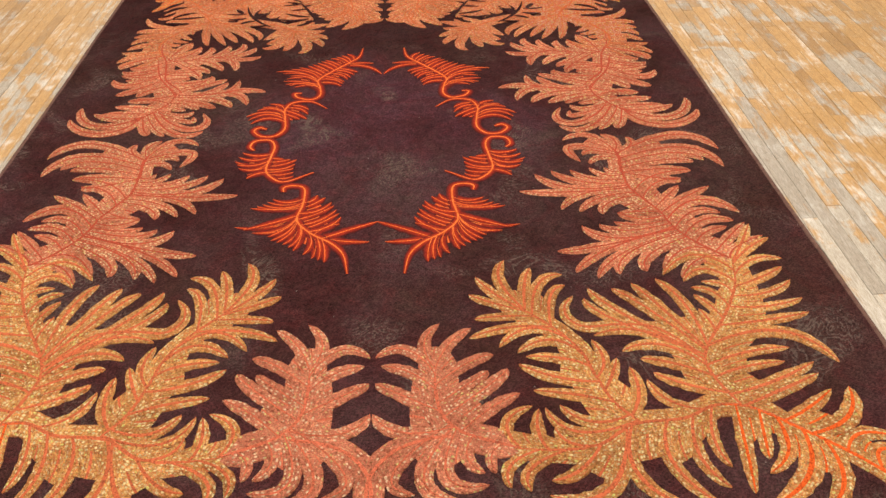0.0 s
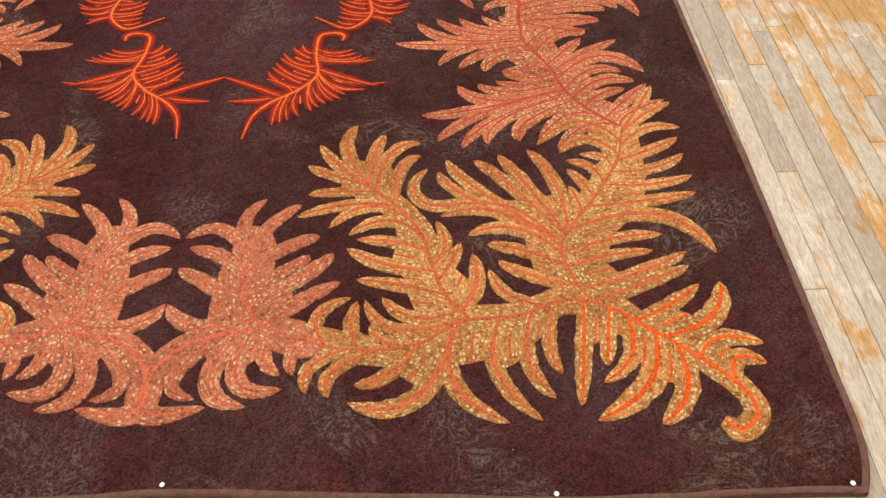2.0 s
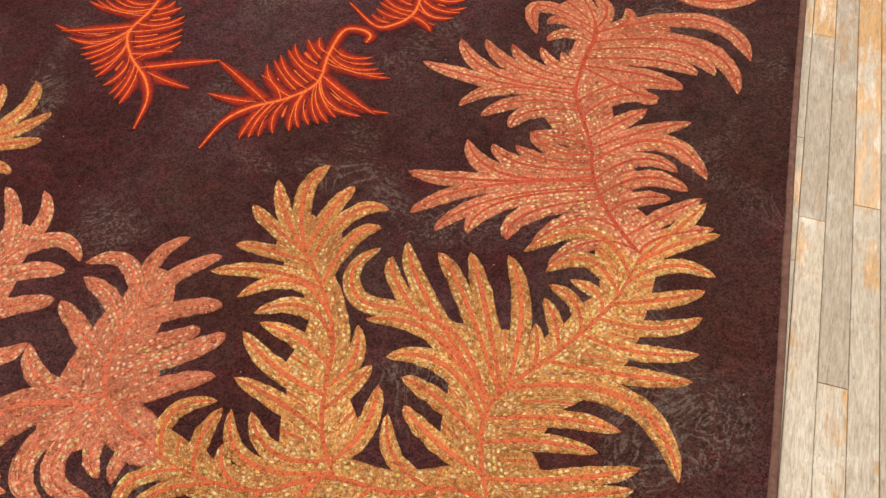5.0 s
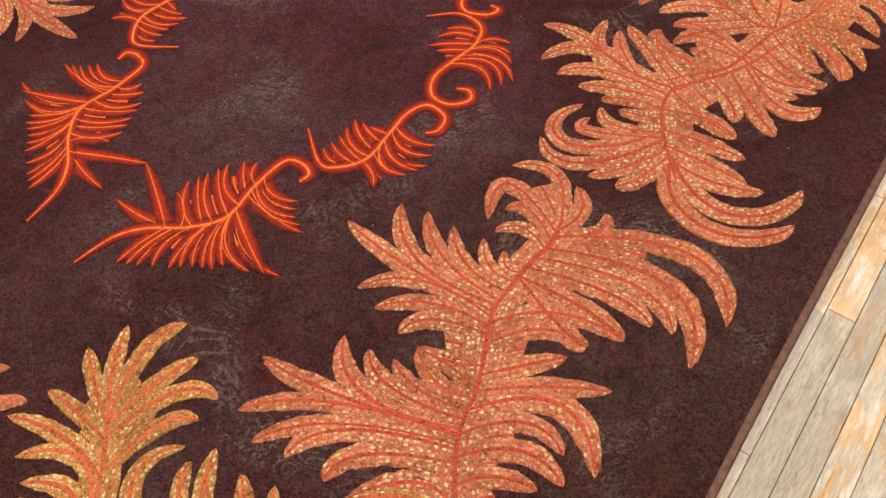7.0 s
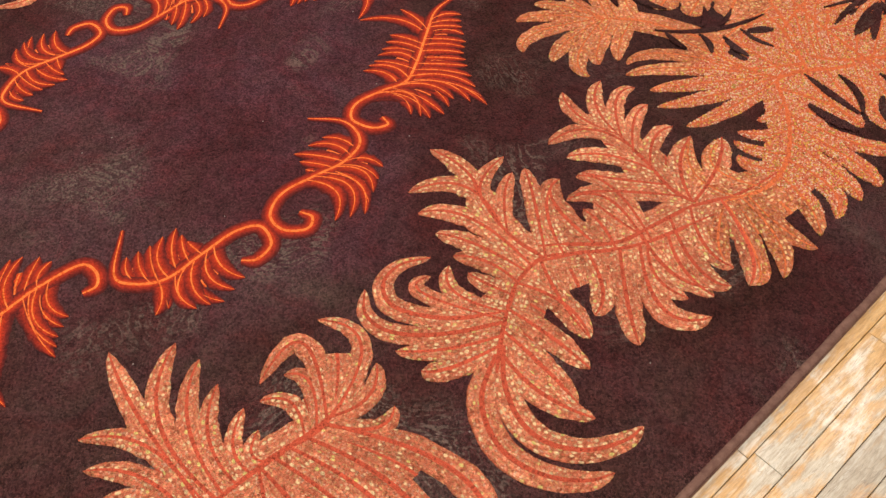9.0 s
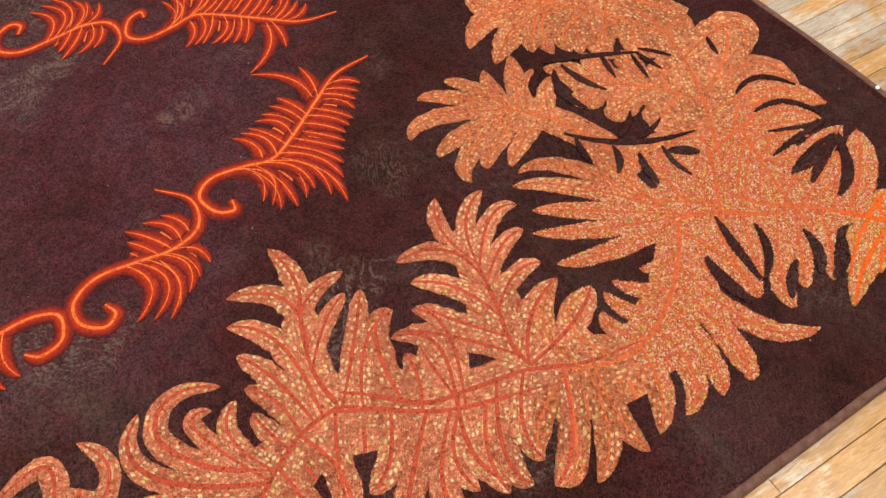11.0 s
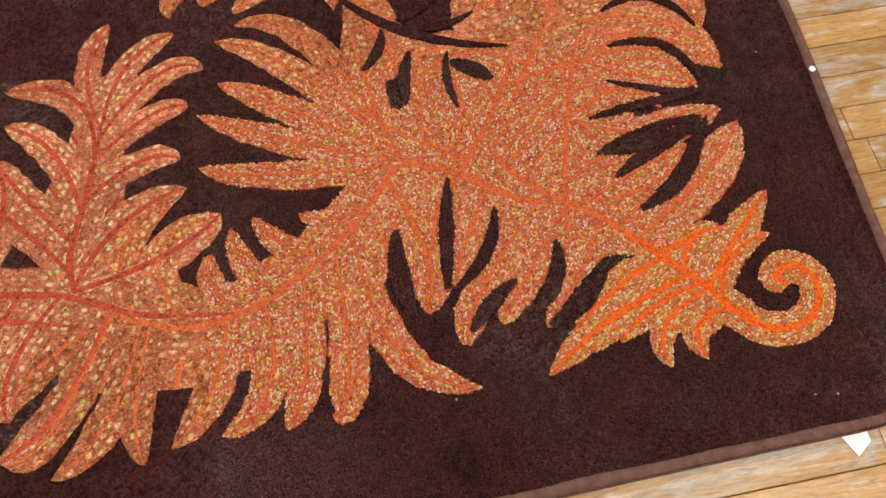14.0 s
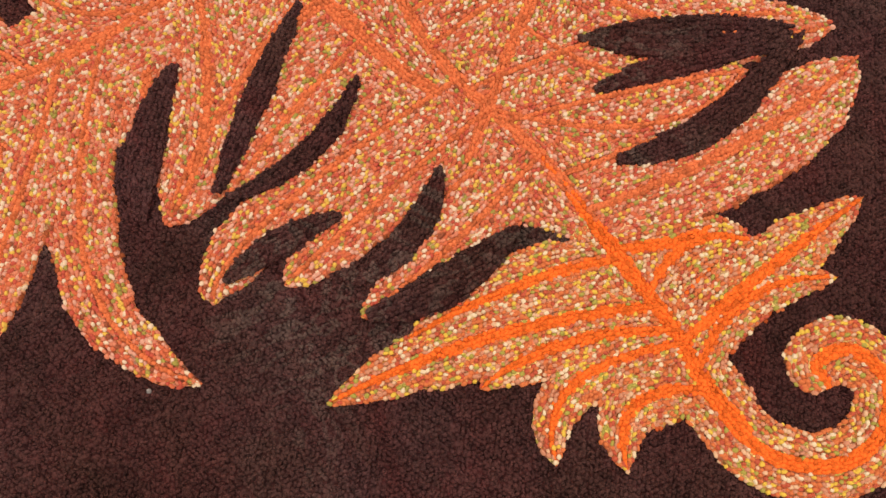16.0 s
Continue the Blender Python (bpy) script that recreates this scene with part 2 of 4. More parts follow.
def worn_wood():
    """Strip flooring: amber finish left in patches, scuffed through to pale grey wood elsewhere."""
    m, nt, b = material("worn_strip_wood")
    v = place(nt)
    geo = nt.nodes.new("ShaderNodeNewGeometry")
    info = nt.nodes.new("ShaderNodeObjectInfo")
    pos = nt.nodes.new("ShaderNodeMapping")
    pos.inputs["Scale"].default_value = (1, 1, 1)
    nt.links.new(geo.outputs["Position"], pos.inputs[0])
    rnd = math_node(nt, "FRACT", math_node(nt, "ADD", info.outputs["Random"], geo.outputs["Random Per Island"]))
    stretch = nt.nodes.new("ShaderNodeMapping")
    stretch.inputs["Scale"].default_value = (14, 1.6, 1)
    nt.links.new(geo.outputs["Position"], stretch.inputs[0])
    shift = nt.nodes.new("ShaderNodeVectorMath")
    shift.operation = "ADD"
    comb = nt.nodes.new("ShaderNodeCombineXYZ")
    nt.links.new(math_node(nt, "MULTIPLY", rnd, 37.0), comb.inputs[2])
    nt.links.new(stretch.outputs[0], shift.inputs[0])
    nt.links.new(comb.outputs[0], shift.inputs[1])
    grain = noise_of(nt, shift.outputs[0], 6.0, 6, 0.72, 2.2)
    pale = ramp(nt, grain, [(0.3, (0.33, 0.275, 0.21)), (0.5, (0.46, 0.405, 0.325)), (0.7, (0.55, 0.51, 0.44))])
    amber = ramp(nt, grain, [(0.3, (0.32, 0.165, 0.05)), (0.5, (0.46, 0.265, 0.095)), (0.72, (0.54, 0.36, 0.17))])
    wear = math_node(nt, "ADD", math_node(nt, "MULTIPLY", math_node(nt, "SUBTRACT", noise_of(nt, pos.outputs[0], 3.4, 6, 0.65, 0.7), 0.5), 1.45), 0.57)
    wear = math_node(nt, "ADD", wear, math_node(nt, "MULTIPLY", math_node(nt, "SUBTRACT", rnd, 0.5), 0.26))
    wear = math_node(nt, "ADD", wear, math_node(nt, "MULTIPLY", math_node(nt, "SUBTRACT", noise_of(nt, shift.outputs[0], 1.9, 5, 0.7, 1.0), 0.5), 0.95))
    sp = nt.nodes.new("ShaderNodeSeparateXYZ")
    nt.links.new(geo.outputs["Position"], sp.inputs[0])
    wear = math_node(nt, "ADD", wear, math_node(nt, "MULTIPLY", math_node(nt, "SUBTRACT", math_node(nt, "MINIMUM", math_node(nt, "MAXIMUM", sp.outputs[1], -1.0), 1.5), 0.45), 0.13))
    side = math_node(nt, "MINIMUM", math_node(nt, "ABSOLUTE", sp.outputs[0]), 2.4)
    wear = math_node(nt, "ADD", wear, math_node(nt, "MULTIPLY", math_node(nt, "SUBTRACT", side, 1.55), 0.14))
    wood = blend(nt, ramp(nt, wear, [(0.47, (0, 0, 0)), (0.6, (1, 1, 1))]), pale, amber)
    white = ramp(nt, math_node(nt, "ADD", math_node(nt, "MULTIPLY", noise_of(nt, pos.outputs[0], 6.0, 5, 0.65, 0.8), 0.5), math_node(nt, "MULTIPLY", noise_of(nt, shift.outputs[0], 2.7, 5, 0.7, 0.8), 0.5)), [(0.53, (0, 0, 0)), (0.63, (0.8, 0.8, 0.8))])
    crack = ramp(nt, noise_of(nt, shift.outputs[0], 4.0, 3, 0.6, 0.5), [(0.492, (0, 0, 0)), (0.5, (0.55, 0.55, 0.55)), (0.508, (0, 0, 0))])
    wood = blend(nt, white, wood, (0.66, 0.63, 0.57))
    wood = blend(nt, crack, wood, (0.16, 0.12, 0.08))
    dirt = ramp(nt, noise_of(nt, shift.outputs[0], 11.0, 4, 0.7, 1.0), [(0.66, (0, 0, 0)), (0.78, (0.5, 0.5, 0.5))])
    wood = blend(nt, dirt, wood, (0.2, 0.15, 0.1))
    streak = ramp(nt, noise_of(nt, shift.outputs[0], 26.0, 4, 0.75, 0.6), [(0.3, (0.68, 0.64, 0.6)), (0.52, (1.0, 1.0, 1.0)), (0.72, (1.16, 1.16, 1.14))])
    wood = blend(nt, 1.0, wood, streak, "MULTIPLY")
    tone = ramp(nt, rnd, [(0.0, (0.66, 0.63, 0.6)), (0.4, (0.84, 0.83, 0.81)), (1.0, (0.98, 0.97, 0.95))])
    nt.links.new(blend(nt, 1.0, wood, tone, "MULTIPLY"), b.inputs["Base Color"])
    nt.links.new(ramp(nt, wear, [(0.45, (0.6, 0.6, 0.6)), (0.62, (0.3, 0.3, 0.3))]), b.inputs["Roughness"])
    bump(nt, b, grain, 0.25, 0.002)
    return m


FIELD = field_wool("chocolate_wool", 1.06, low=0.5, high=1.48)
FIELD_LOOPS = field_wool("chocolate_loop_wool", 1.76, (0.98, 1.22, 1.16), 0.85, 1.12)
def tape():
    m, nt, b = material("hem_tape")
    v = place(nt)
    nt.links.new(ramp(nt, noise_of(nt, v, 60, 5, 0.7), [(0.3, (0.085, 0.042, 0.033)), (0.7, (0.165, 0.092, 0.072))]), b.inputs["Base Color"])
    wool(b)
    bump(nt, b, noise_of(nt, v, 260, 2), 0.6, 0.003)
    return m


HEM = tape()
# dyed yarns of each mixture, as shares of the loops, then the colour of the middle and of the ribs
MIXES = {
    "gold": ([(0.0, (0.60, 0.25, 0.072)), (0.25, (0.67, 0.38, 0.115)), (0.5, (0.72, 0.52, 0.20)), (0.70, (0.40, 0.25, 0.08)), (0.76, (0.62, 0.17, 0.058)), (0.90, (0.77, 0.64, 0.39))], (0.60, 0.155, 0.06), (0.60, 0.145, 0.06)),
    "salmon": ([(0.0, (0.63, 0.18, 0.105)), (0.4, (0.70, 0.31, 0.18)), (0.62, (0.54, 0.12, 0.075)), (0.78, (0.68, 0.45, 0.21)), (0.91, (0.32, 0.21, 0.1))], (0.62, 0.15, 0.085), (0.63, 0.155, 0.08)),
    "rose": ([(0.0, (0.62, 0.165, 0.09)), (0.34, (0.70, 0.31, 0.185)), (0.54, (0.52, 0.095, 0.056)), (0.68, (0.70, 0.47, 0.2)), (0.82, (0.32, 0.24, 0.09)), (0.91, (0.76, 0.58, 0.42))], (0.60, 0.12, 0.058), (0.50, 0.085, 0.044)),
    "orange": ([(0.0, (0.58, 0.135, 0.06)), (0.27, (0.62, 0.215, 0.125)), (0.44, (0.46, 0.075, 0.05)), (0.56, (0.68, 0.36, 0.26)), (0.70, (0.70, 0.46, 0.075)), (0.80, (0.28, 0.29, 0.06)), (0.87, (0.76, 0.62, 0.43)), (0.97, (0.22, 0.066, 0.033))], (0.62, 0.15, 0.055), (0.60, 0.145, 0.052)),
    "ember": ([(0.0, (0.60, 0.16, 0.055)), (0.3, (0.55, 0.25, 0.15)), (0.48, (0.44, 0.075, 0.044)), (0.60, (0.70, 0.46, 0.28)), (0.73, (0.72, 0.50, 0.065)), (0.84, (0.31, 0.33, 0.066)), (0.93, (0.77, 0.66, 0.44))], (0.66, 0.125, 0.035), (0.75, 0.135, 0.02)),
}
PALE = {"gold": (0.86, 0.70, 0.36), "salmon": (0.83, 0.58, 0.36), "rose": (0.87, 0.64, 0.35), "orange": (0.84, 0.54, 0.26), "ember": (0.84, 0.64, 0.22)}
TWEEDS = {key: (tweed(key + "_tweed", stops, core, PALE[key], 0.45 if key == "gold" else 0.6, centre=0.2 if key in ("gold", "orange") else 0.3, groove=0.5 if key == "orange" else 0.9), yarn_line(key + "_rib_yarn", rib, tuple(k * 0.55 for k in rib))) for key, (stops, core, rib) in MIXES.items()}
MIXES["flame"] = (MIXES["gold"][0], (0.70, 0.13, 0.04), (0.80, 0.125, 0.022))
TWEEDS["flame"] = (TWEEDS["gold"][0], yarn_line("bright_red_rib_yarn", (0.80, 0.125, 0.022), (0.5, 0.06, 0.012)))
TWEEDS["red"] = (red_wool(), yarn_line("flame_yarn", (0.84, 0.21, 0.05), (0.62, 0.1, 0.02)))


def loop_yarn(name, stops, mode="CONSTANT"):
    """Single loops of pile, each of one dyed yarn."""
    m, nt, b = material(name)
    geo = nt.nodes.new("ShaderNodeNewGeometry")
    nt.links.new(ramp(nt, geo.outputs["Random Per Island"], stops, mode), b.inputs["Base Color"])
    wool(b)
    return m


WOOD = worn_wood()
PLASTER = plain("white_plaster", (0.78, 0.76, 0.72), 0.9)
DARK = plain("dark_gap", (0.02, 0.015, 0.012), 0.9)
PLASTIC = plain("white_plastic", (0.85, 0.86, 0.86), 0.4)
PAPER = plain("white_paper", (0.82, 0.86, 0.88), 0.7)


# ---- building helpers ----
def part(name, verts, faces, mat, parent=None, label="", uvs=None, smooth=False, rows=None):
    me = bpy.data.meshes.new(name)
    me.from_pydata(verts, [], faces)
    if uvs is not None:
        layer = me.uv_layers.new(name="UVMap")
        for loop in me.loops:
            layer.data[loop.index].uv = uvs[loop.vertex_index]
        layer = me.uv_layers.new(name="rows")
        for loop in me.loops:
            layer.data[loop.index].uv = rows[loop.vertex_index]
    if smooth:
        me.polygons.foreach_set("use_smooth", [True] * len(me.polygons))
    me.materials.append(mat)
    me.update()
    ob = new(name, me)
    if parent:
        ob.parent = parent
    if label:
        tagged(ob, label)
    return ob


def box(x0, x1, y0, y1, z0, z1):
    v = [(x, y, z) for z in (z0, z1) for y in (y0, y1) for x in (x0, x1)]
    return v, [(0, 2, 3, 1), (4, 5, 7, 6), (0, 1, 5, 4), (1, 3, 7, 5), (3, 2, 6, 7), (2, 0, 4, 6)]


# ---- room shell ----
for name, b in (("wall_north", (-5.2, 5.2, 5.0, 5.2, -0.05, 3.5)), ("wall_south", (-5.2, 5.2, -5.2, -5.0, -0.05, 3.5)),
                ("wall_east", (5.0, 5.2, -5.0, 5.0, -0.05, 3.5)), ("wall_west", (-5.2, -5.0, -5.0, 5.0, -0.05, 3.5))):
    tagged(part(name, *box(*b), PLASTER), "plain white plaster wall of the showroom", "wall", kind="structure")
tagged(part("ceiling", *box(-5.2, 5.2, -5.2, 5.2, 3.5, 3.6), PLASTER), "plain white plaster ceiling", "ceiling", kind="structure")
floor = tagged(part("floor", *box(-5.0, 5.0, -5.0, 5.0, -0.06, -0.016), DARK), "worn narrow strip wood floor with amber and grey patches", "floor", kind="structure")

# ---- rug ----
rug = tagged(new("rug"), "dark brown hooked wool rug with orange feather plumes on wood floor", "rug")
TOP = 0.0118
NEAR, FAR = -1.757, 1.742


def edge_right(y):
    return 1.348 - 0.017 * y + 0.009 * math.exp(-((y + 0.85) / 0.6) ** 2) + 0.004 * math.sin(3.1 * y) - 0.030 * max(0.0, (abs(y) - 1.60) / 0.15) ** 2.5


def edge_left(y):
    return -1.398 + 0.005 * math.sin(2.3 * y + 1) + 0.030 * max(0.0, (abs(y) - 1.60) / 0.15) ** 2.5


def edge_near(x):
    u = min(1.0, max(0.0, (x - 0.1) / 0.7))
    return NEAR - 0.034 * u * u * (3 - 2 * u) + 0.004 * math.sin(4.0 * x) * (1 - u) + 0.003 * math.sin(11 * x + 1)


def edge_far(x):
    return FAR + 0.013 * math.exp(-((x - 0.72) / 0.28) ** 2) + 0.004 * math.sin(3.3 * x + 2)


def lie(x, y):
    """Height of the pile: the rug does not lie quite flat."""
    return TOP + 0.0016 * noise.noise((x * 2.2, y * 2.2, 0.3)) + 0.0006 * noise.noise((x * 14, y * 14, 4.0))


def rug_point(a, c):
    y0 = NEAR + (FAR - NEAR) * c
    x = edge_left(y0) + (edge_right(y0) - edge_left(y0)) * a
    return x, edge_near(x) + (edge_far(x) - edge_near(x)) * c


def make_field():
    nx, ny = 170, 220
    verts, faces = [], []
    for j in range(ny + 1):
        for i in range(nx + 1):
            x, y = rug_point(i / nx, j / ny)
            verts.append((x, y, lie(x, y)))
    for j in range(ny):
        for i in range(nx):
            a = j * (nx + 1) + i
            faces.append((a, a + 1, a + nx + 2, a + nx + 1))
    part("field", verts, faces, FIELD, rug, "chocolate brown hooked wool ground with uneven dye", smooth=True)


def make_hem(name, points, inward):
    """A rolled hem along one edge: half-round in section, 19 mm wide."""
    verts, faces, k = [], [], 6
    for n, (x, y) in enumerate(points):
        wide = 0.019 + 0.003 * noise.noise((x * 9, y * 9, 7))
        for i in range(k + 1):
            a = math.pi * i / k
            d = (0.5 - 0.5 * math.cos(a)) * wide
            z = 0.002 + math.sin(a) ** 0.7 * (0.0135 + 0.0012 * noise.noise((x * 13, y * 13, 2)))
            verts.append((x + inward[0] * (d - 0.002), y + inward[1] * (d - 0.002), z))
    for n in range(len(points) - 1):
        for i in range(k):
            a = n * (k + 1) + i
            faces.append((a, a + 1, a + k + 2, a + k + 1))
    part(name, verts, faces, HEM, rug, "brown rolled hem tape", smooth=True)


make_field()
steps = [i / 160 for i in range(161)]
make_hem("hem", [rug_point(1, s) for s in steps], (-1, 0))
make_hem("hem", [rug_point(0, s) for s in steps], (1, 0))
make_hem("hem", [rug_point(s, 0) for s in steps], (0, 1))
make_hem("hem", [rug_point(s, 1) for s in steps], (0, -1))


def spline(points, per=7):
    """A smooth curve through the points."""
    p = [Vector(q) for q in points]
    p = [2 * p[0] - p[1]] + p + [2 * p[-1] - p[-2]]
    out = []
    for a, b, c, d in zip(p, p[1:], p[2:], p[3:]):
        for i in range(per):
            t = i / per
            out.append(0.5 * (2 * b + (c - a) * t + (2 * a - 5 * b + 4 * c - d) * t * t + (3 * b - a - 3 * c + d) * t ** 3))
    return out + [p[-2]]


def along(curve, s):
    """Point at the share s of the curve's length."""
    seg = [(b - a).length for a, b in zip(curve, curve[1:])]
    want = s * sum(seg)
    for a, b, l in zip(curve, curve[1:], seg):
        if want <= l:
            return a.lerp(b, want / max(l, 1e-9))
        want -= l
    return curve[-1]


def bow(base, tip, bend, slide=0.0, n=20):
    """A bent frond's middle line; bend leans it to the left of its way, slide moves the bend towards the tip."""
    d = tip - base
    c = (base + tip) / 2 + Vector((-d.y, d.x)) * bend + d * slide
    return [base * (1 - t) ** 2 + c * 2 * t * (1 - t) + tip * t * t for t in (i / (n - 1) for i in range(n))]


ACROSS = (-1.0, -0.84, -0.5, -0.15, -0.08, 0.08, 0.15, 0.5, 0.84, 1.0)
RISE = (-2.2, 0.45, 0.85, 0.9, 1.35, 1.35, 0.9, 0.85, 0.45, -2.2)
RIB = (3, 4, 5)


class Sheet:
    """Gathers strips of pile into one mesh: tweed to both sides of a raised rib."""

    def __init__(self):
        self.verts, self.faces, self.uvs, self.rows, self.slots = [], [], [], [], []

    def quads(self, start, rows, k, ribs):
        for i in range(rows - 1):
            for j in range(k - 1):
                a = start + i * k + j
                self.faces.append((a, a + 1, a + k + 1, a + k))
                self.slots.append(1 if j in ribs else 0)

    def strip(self, line, width, rise, lift, warp, wobble=0.0, seed=0.0, rib=1.0):
        start, run = len(self.verts), seed
        for i, p in enumerate(line):
            q0, q1 = line[max(i - 1, 0)], line[min(i + 1, len(line) - 1)]
            d = (q1 - q0).normalized()
            side = Vector((d.y, -d.x))
            v = i / (len(line) - 1)
            w = width(v)
            for a, r in zip(ACROSS, RISE):
                edge = 1 + (wobble * (noise.noise((p.x * 55 + a * 3, p.y * 55, seed)) + 0.7 * noise.noise((p.x * 170 + a * 9, p.y * 170, seed))) if abs(a) > 0.4 else 0.0)
                b = a * rib if abs(a) < 0.2 else a
                x, y = warp(p + side * b * w * edge)
                self.verts.append((x, y, lie(x, y) + lift + rise * r))
                self.uvs.append((0.5 + a * 0.5, v))
                self.rows.append((b * w, run))
            run += (line[min(i + 1, len(line) - 1)] - p).length
        self.quads(start, len(line), len(ACROSS), RIB)

    def web(self, one, two, depth, rise, lift, warp, fade=0.38):
        """Pile that fills the gap between two neighbouring fronds, up to a share of their length."""
        start, k = len(self.verts), len(ACROSS)
        length = sum((q - p).length for p, q in zip(one, one[1:]))
        rows = max(3, round(depth * (len(one) - 1)) + 1)
        for i in range(rows):
            v = depth * i / (rows - 1)
            a, b = along(one, v), along(two, v)
            for c, r in zip(ACROSS, RISE):
                shut = 1.0 if i < rows - 1 else 0.6
                x, y = warp(a.lerp(b, 0.5 + 0.5 * c * shut))
                up = rise * max(r, 0.3) if i < rows - 1 else -0.003
                self.verts.append((x, y, lie(x, y) + lift + up))
                self.uvs.append((0.5 + c * fade, v))
                self.rows.append((c * 0.5 * (a - b).length, v * length))
        self.quads(start, rows, k, (4,))

    def made(self, name, mats, parent, label=""):
        ob = part(name, self.verts, self.faces, mats[0], parent, label, self.uvs, True, self.rows)
        ob.data.materials.append(mats[1])
        ob.data.polygons.foreach_set("material_index", self.slots)
        return ob


def straight(p):
    return p.x, p.y


def mirrored(p):
    """The other half of the design, drawn by hand: a little skewed."""
    skew = 0.125 - 0.10 * min(1.0, max(0.0, (-0.9 - p.y) / 0.8))
    return -p.x * 1.012, p.y + skew * abs(p.x)


LABELS = {"gold": "golden ochre tweed plume with rust veins", "salmon": "salmon pink tweed leaf", "rose": "rose and coral tweed plume with brick veins",
          "orange": "speckled orange tweed plume", "flame": "curled gold tweed plume tip with bright red ribs", "ember": "curled orange plume tip with yellow flecks", "red": "flame red feather with fine orange veins"}


def plume(name, palette, body, spine, fronds):
    """A feather: a ribbed stem with bent fronds, hooked a little proud of the ground, and its mirror image.
    Each frond: share of the stem where it starts, tip, bend, slide, width in millimetres."""
    mats = TWEEDS[palette]
    red = palette == "red"
    curve = spline(spine)
    if red:
        body *= 1.3
    rng = random.Random(name)
    if red:
        # fine barbs between the main ones
        extra = []
        for one, two in zip(fronds, fronds[1:]):
            extra.append(one)
            if math.hypot(one[1] - two[1], one[2] - two[2]) < 0.1 and math.hypot(one[1] - two[1], one[2] - two[2]) > 0.042 and abs(one[0] - two[0]) < 0.2:
                extra.append(tuple((p + q) / 2 for p, q in zip(one, two)))
        fronds = extra + [fronds[-1]]
    lines = [bow(along(curve, row[0]), Vector(row[1:3]), row[3] + (rng.uniform(-0.22, 0.22) if red else rng.uniform(-0.03, 0.03)), row[4]) for row in fronds]
    depths = [rng.uniform(0.55, 0.74) if palette == "red" else rng.uniform(0.40, 0.54) for row in fronds]
    near = 0.1 if red else 0.19
    bluff = (2.1, 0.74) if palette in ("orange", "ember") else (2.7, 0.6)
    vein = {"orange": 0.6, "ember": 1.0, "salmon": 0.8, "rose": 0.95, "flame": 1.25}.get(palette, 1.5)

    def pointed(v):
        """Share of the full width: slim at the root, fullest before the middle, drawn out to a soft point."""
        return (0.72 + 0.28 * min(1.0, v / 0.35)) * max(0.0, 1 - max(0.0, (v - 0.35) / 0.65) ** bluff[0]) ** bluff[1]

    def stem_width(v):
        if not fronds:
            return body * 0.5 * pointed(v * 0.8 + 0.2) + 0.0006
        return body * 0.5 * min(1.0, 0.5 + 5 * v) * min(1.0, 0.25 + 4 * (1 - v))

    for warp in (straight, mirrored):
        stem = Sheet()
        stem.strip(curve, stem_width, 0.0020, 0.0012, warp, 0.08, rib=(0.006 if red else 0.0095) / body / 0.15)
        feather = stem.made("feather", mats, rug, LABELS[palette])
        for n, (one, two) in enumerate(zip(lines, lines[1:])):
            if (one[-1] - two[-1]).length < near and (one[0] - two[0]).length < near:
                fill = Sheet()
                fill.web(one, two, depths[n], 0.0012, 0.0002 + 0.00015 * (n % 3), warp, 0.32 if red else 0.38)
                fill.made("infill", mats, feather)
        for n, line in enumerate(lines):
            half = fronds[n][5] * (0.00098 if red else 0.0005)

            def frond_width(v):
                if red:
                    return half * (1.06 - 0.08 * v) * max(0.0, 1 - v ** 2.9) ** 0.66 + 0.0006
                return half * 1.12 * pointed(v) + 0.0006

            blade = Sheet()
            blade.strip(line, frond_width, 0.0018 if red else 0.0030, 0.0003 + 0.0003 * (n % 4), warp, 0.3 if red else 0.18, n * 1.7 + len(name), 0.42 if red else vein)
            blade.made("frond", mats, feather)


def inlay(x0, y0, x1, y1, wide, bend):
    """A dark slip of the ground hooked between fronds; the mirror image has it too."""
    line = bow(Vector((x0, y0)), Vector((x1, y1)), bend)
    for warp in (straight, mirrored):
        slip = Sheet()
        slip.strip(line, lambda v: wide * 0.00055 * (0.05 + max(0.0, math.sin(math.pi * (0.04 + 0.94 * v))) ** 0.7), 0.0008, 0.0056, warp, 0.15, wide)
        slip.made("inlay", (FIELD, FIELD), rug, "dark brown slip of ground between fronds")


# ---- plumes ----
plume("near_leaf", "salmon", 0.1,
      [(0.355, -1.438), (0.282, -1.410), (0.217, -1.378), (0.176, -1.323), (0.163, -1.242), (0.165, -1.164)],
      [(0.45, 0.003, -1.312, 0.4, 0.16, 44), (0.6, 0.008, -1.212, -0.01, 0.21, 42), (0.79, 0.022, -1.151, -0.23, 0.06, 40), (0.94, 0.007, -1.119, -0.64, 0.24, 38),
       (0.98, 0.182, -1, 0.39, 0.1, 36), (0.98, 0.269, -1.025, 0.23, 0.11, 38), (0.83, 0.322, -1.132, 0.15, 0.28, 40), (0.67, 0.303, -1.188, -0, 0.32, 36),
       (0.55, 0.355, -1.184, -0.07, 0.31, 44), (0.38, 0.377, -1.27, 0.1, 0.14, 40), (0.3, 0.269, -1.503, -0.56, 0.03, 34), (0.42, 0.276, -1.537, -0.86, 0.32, 42),
       (0.45, 0.209, -1.573, -0.77, 0.38, 46), (0.48, 0.105, -1.552, -0.67, 0.65, 36), (0.1, 0.295, -1.506, -0.49, -0.08, 30)])
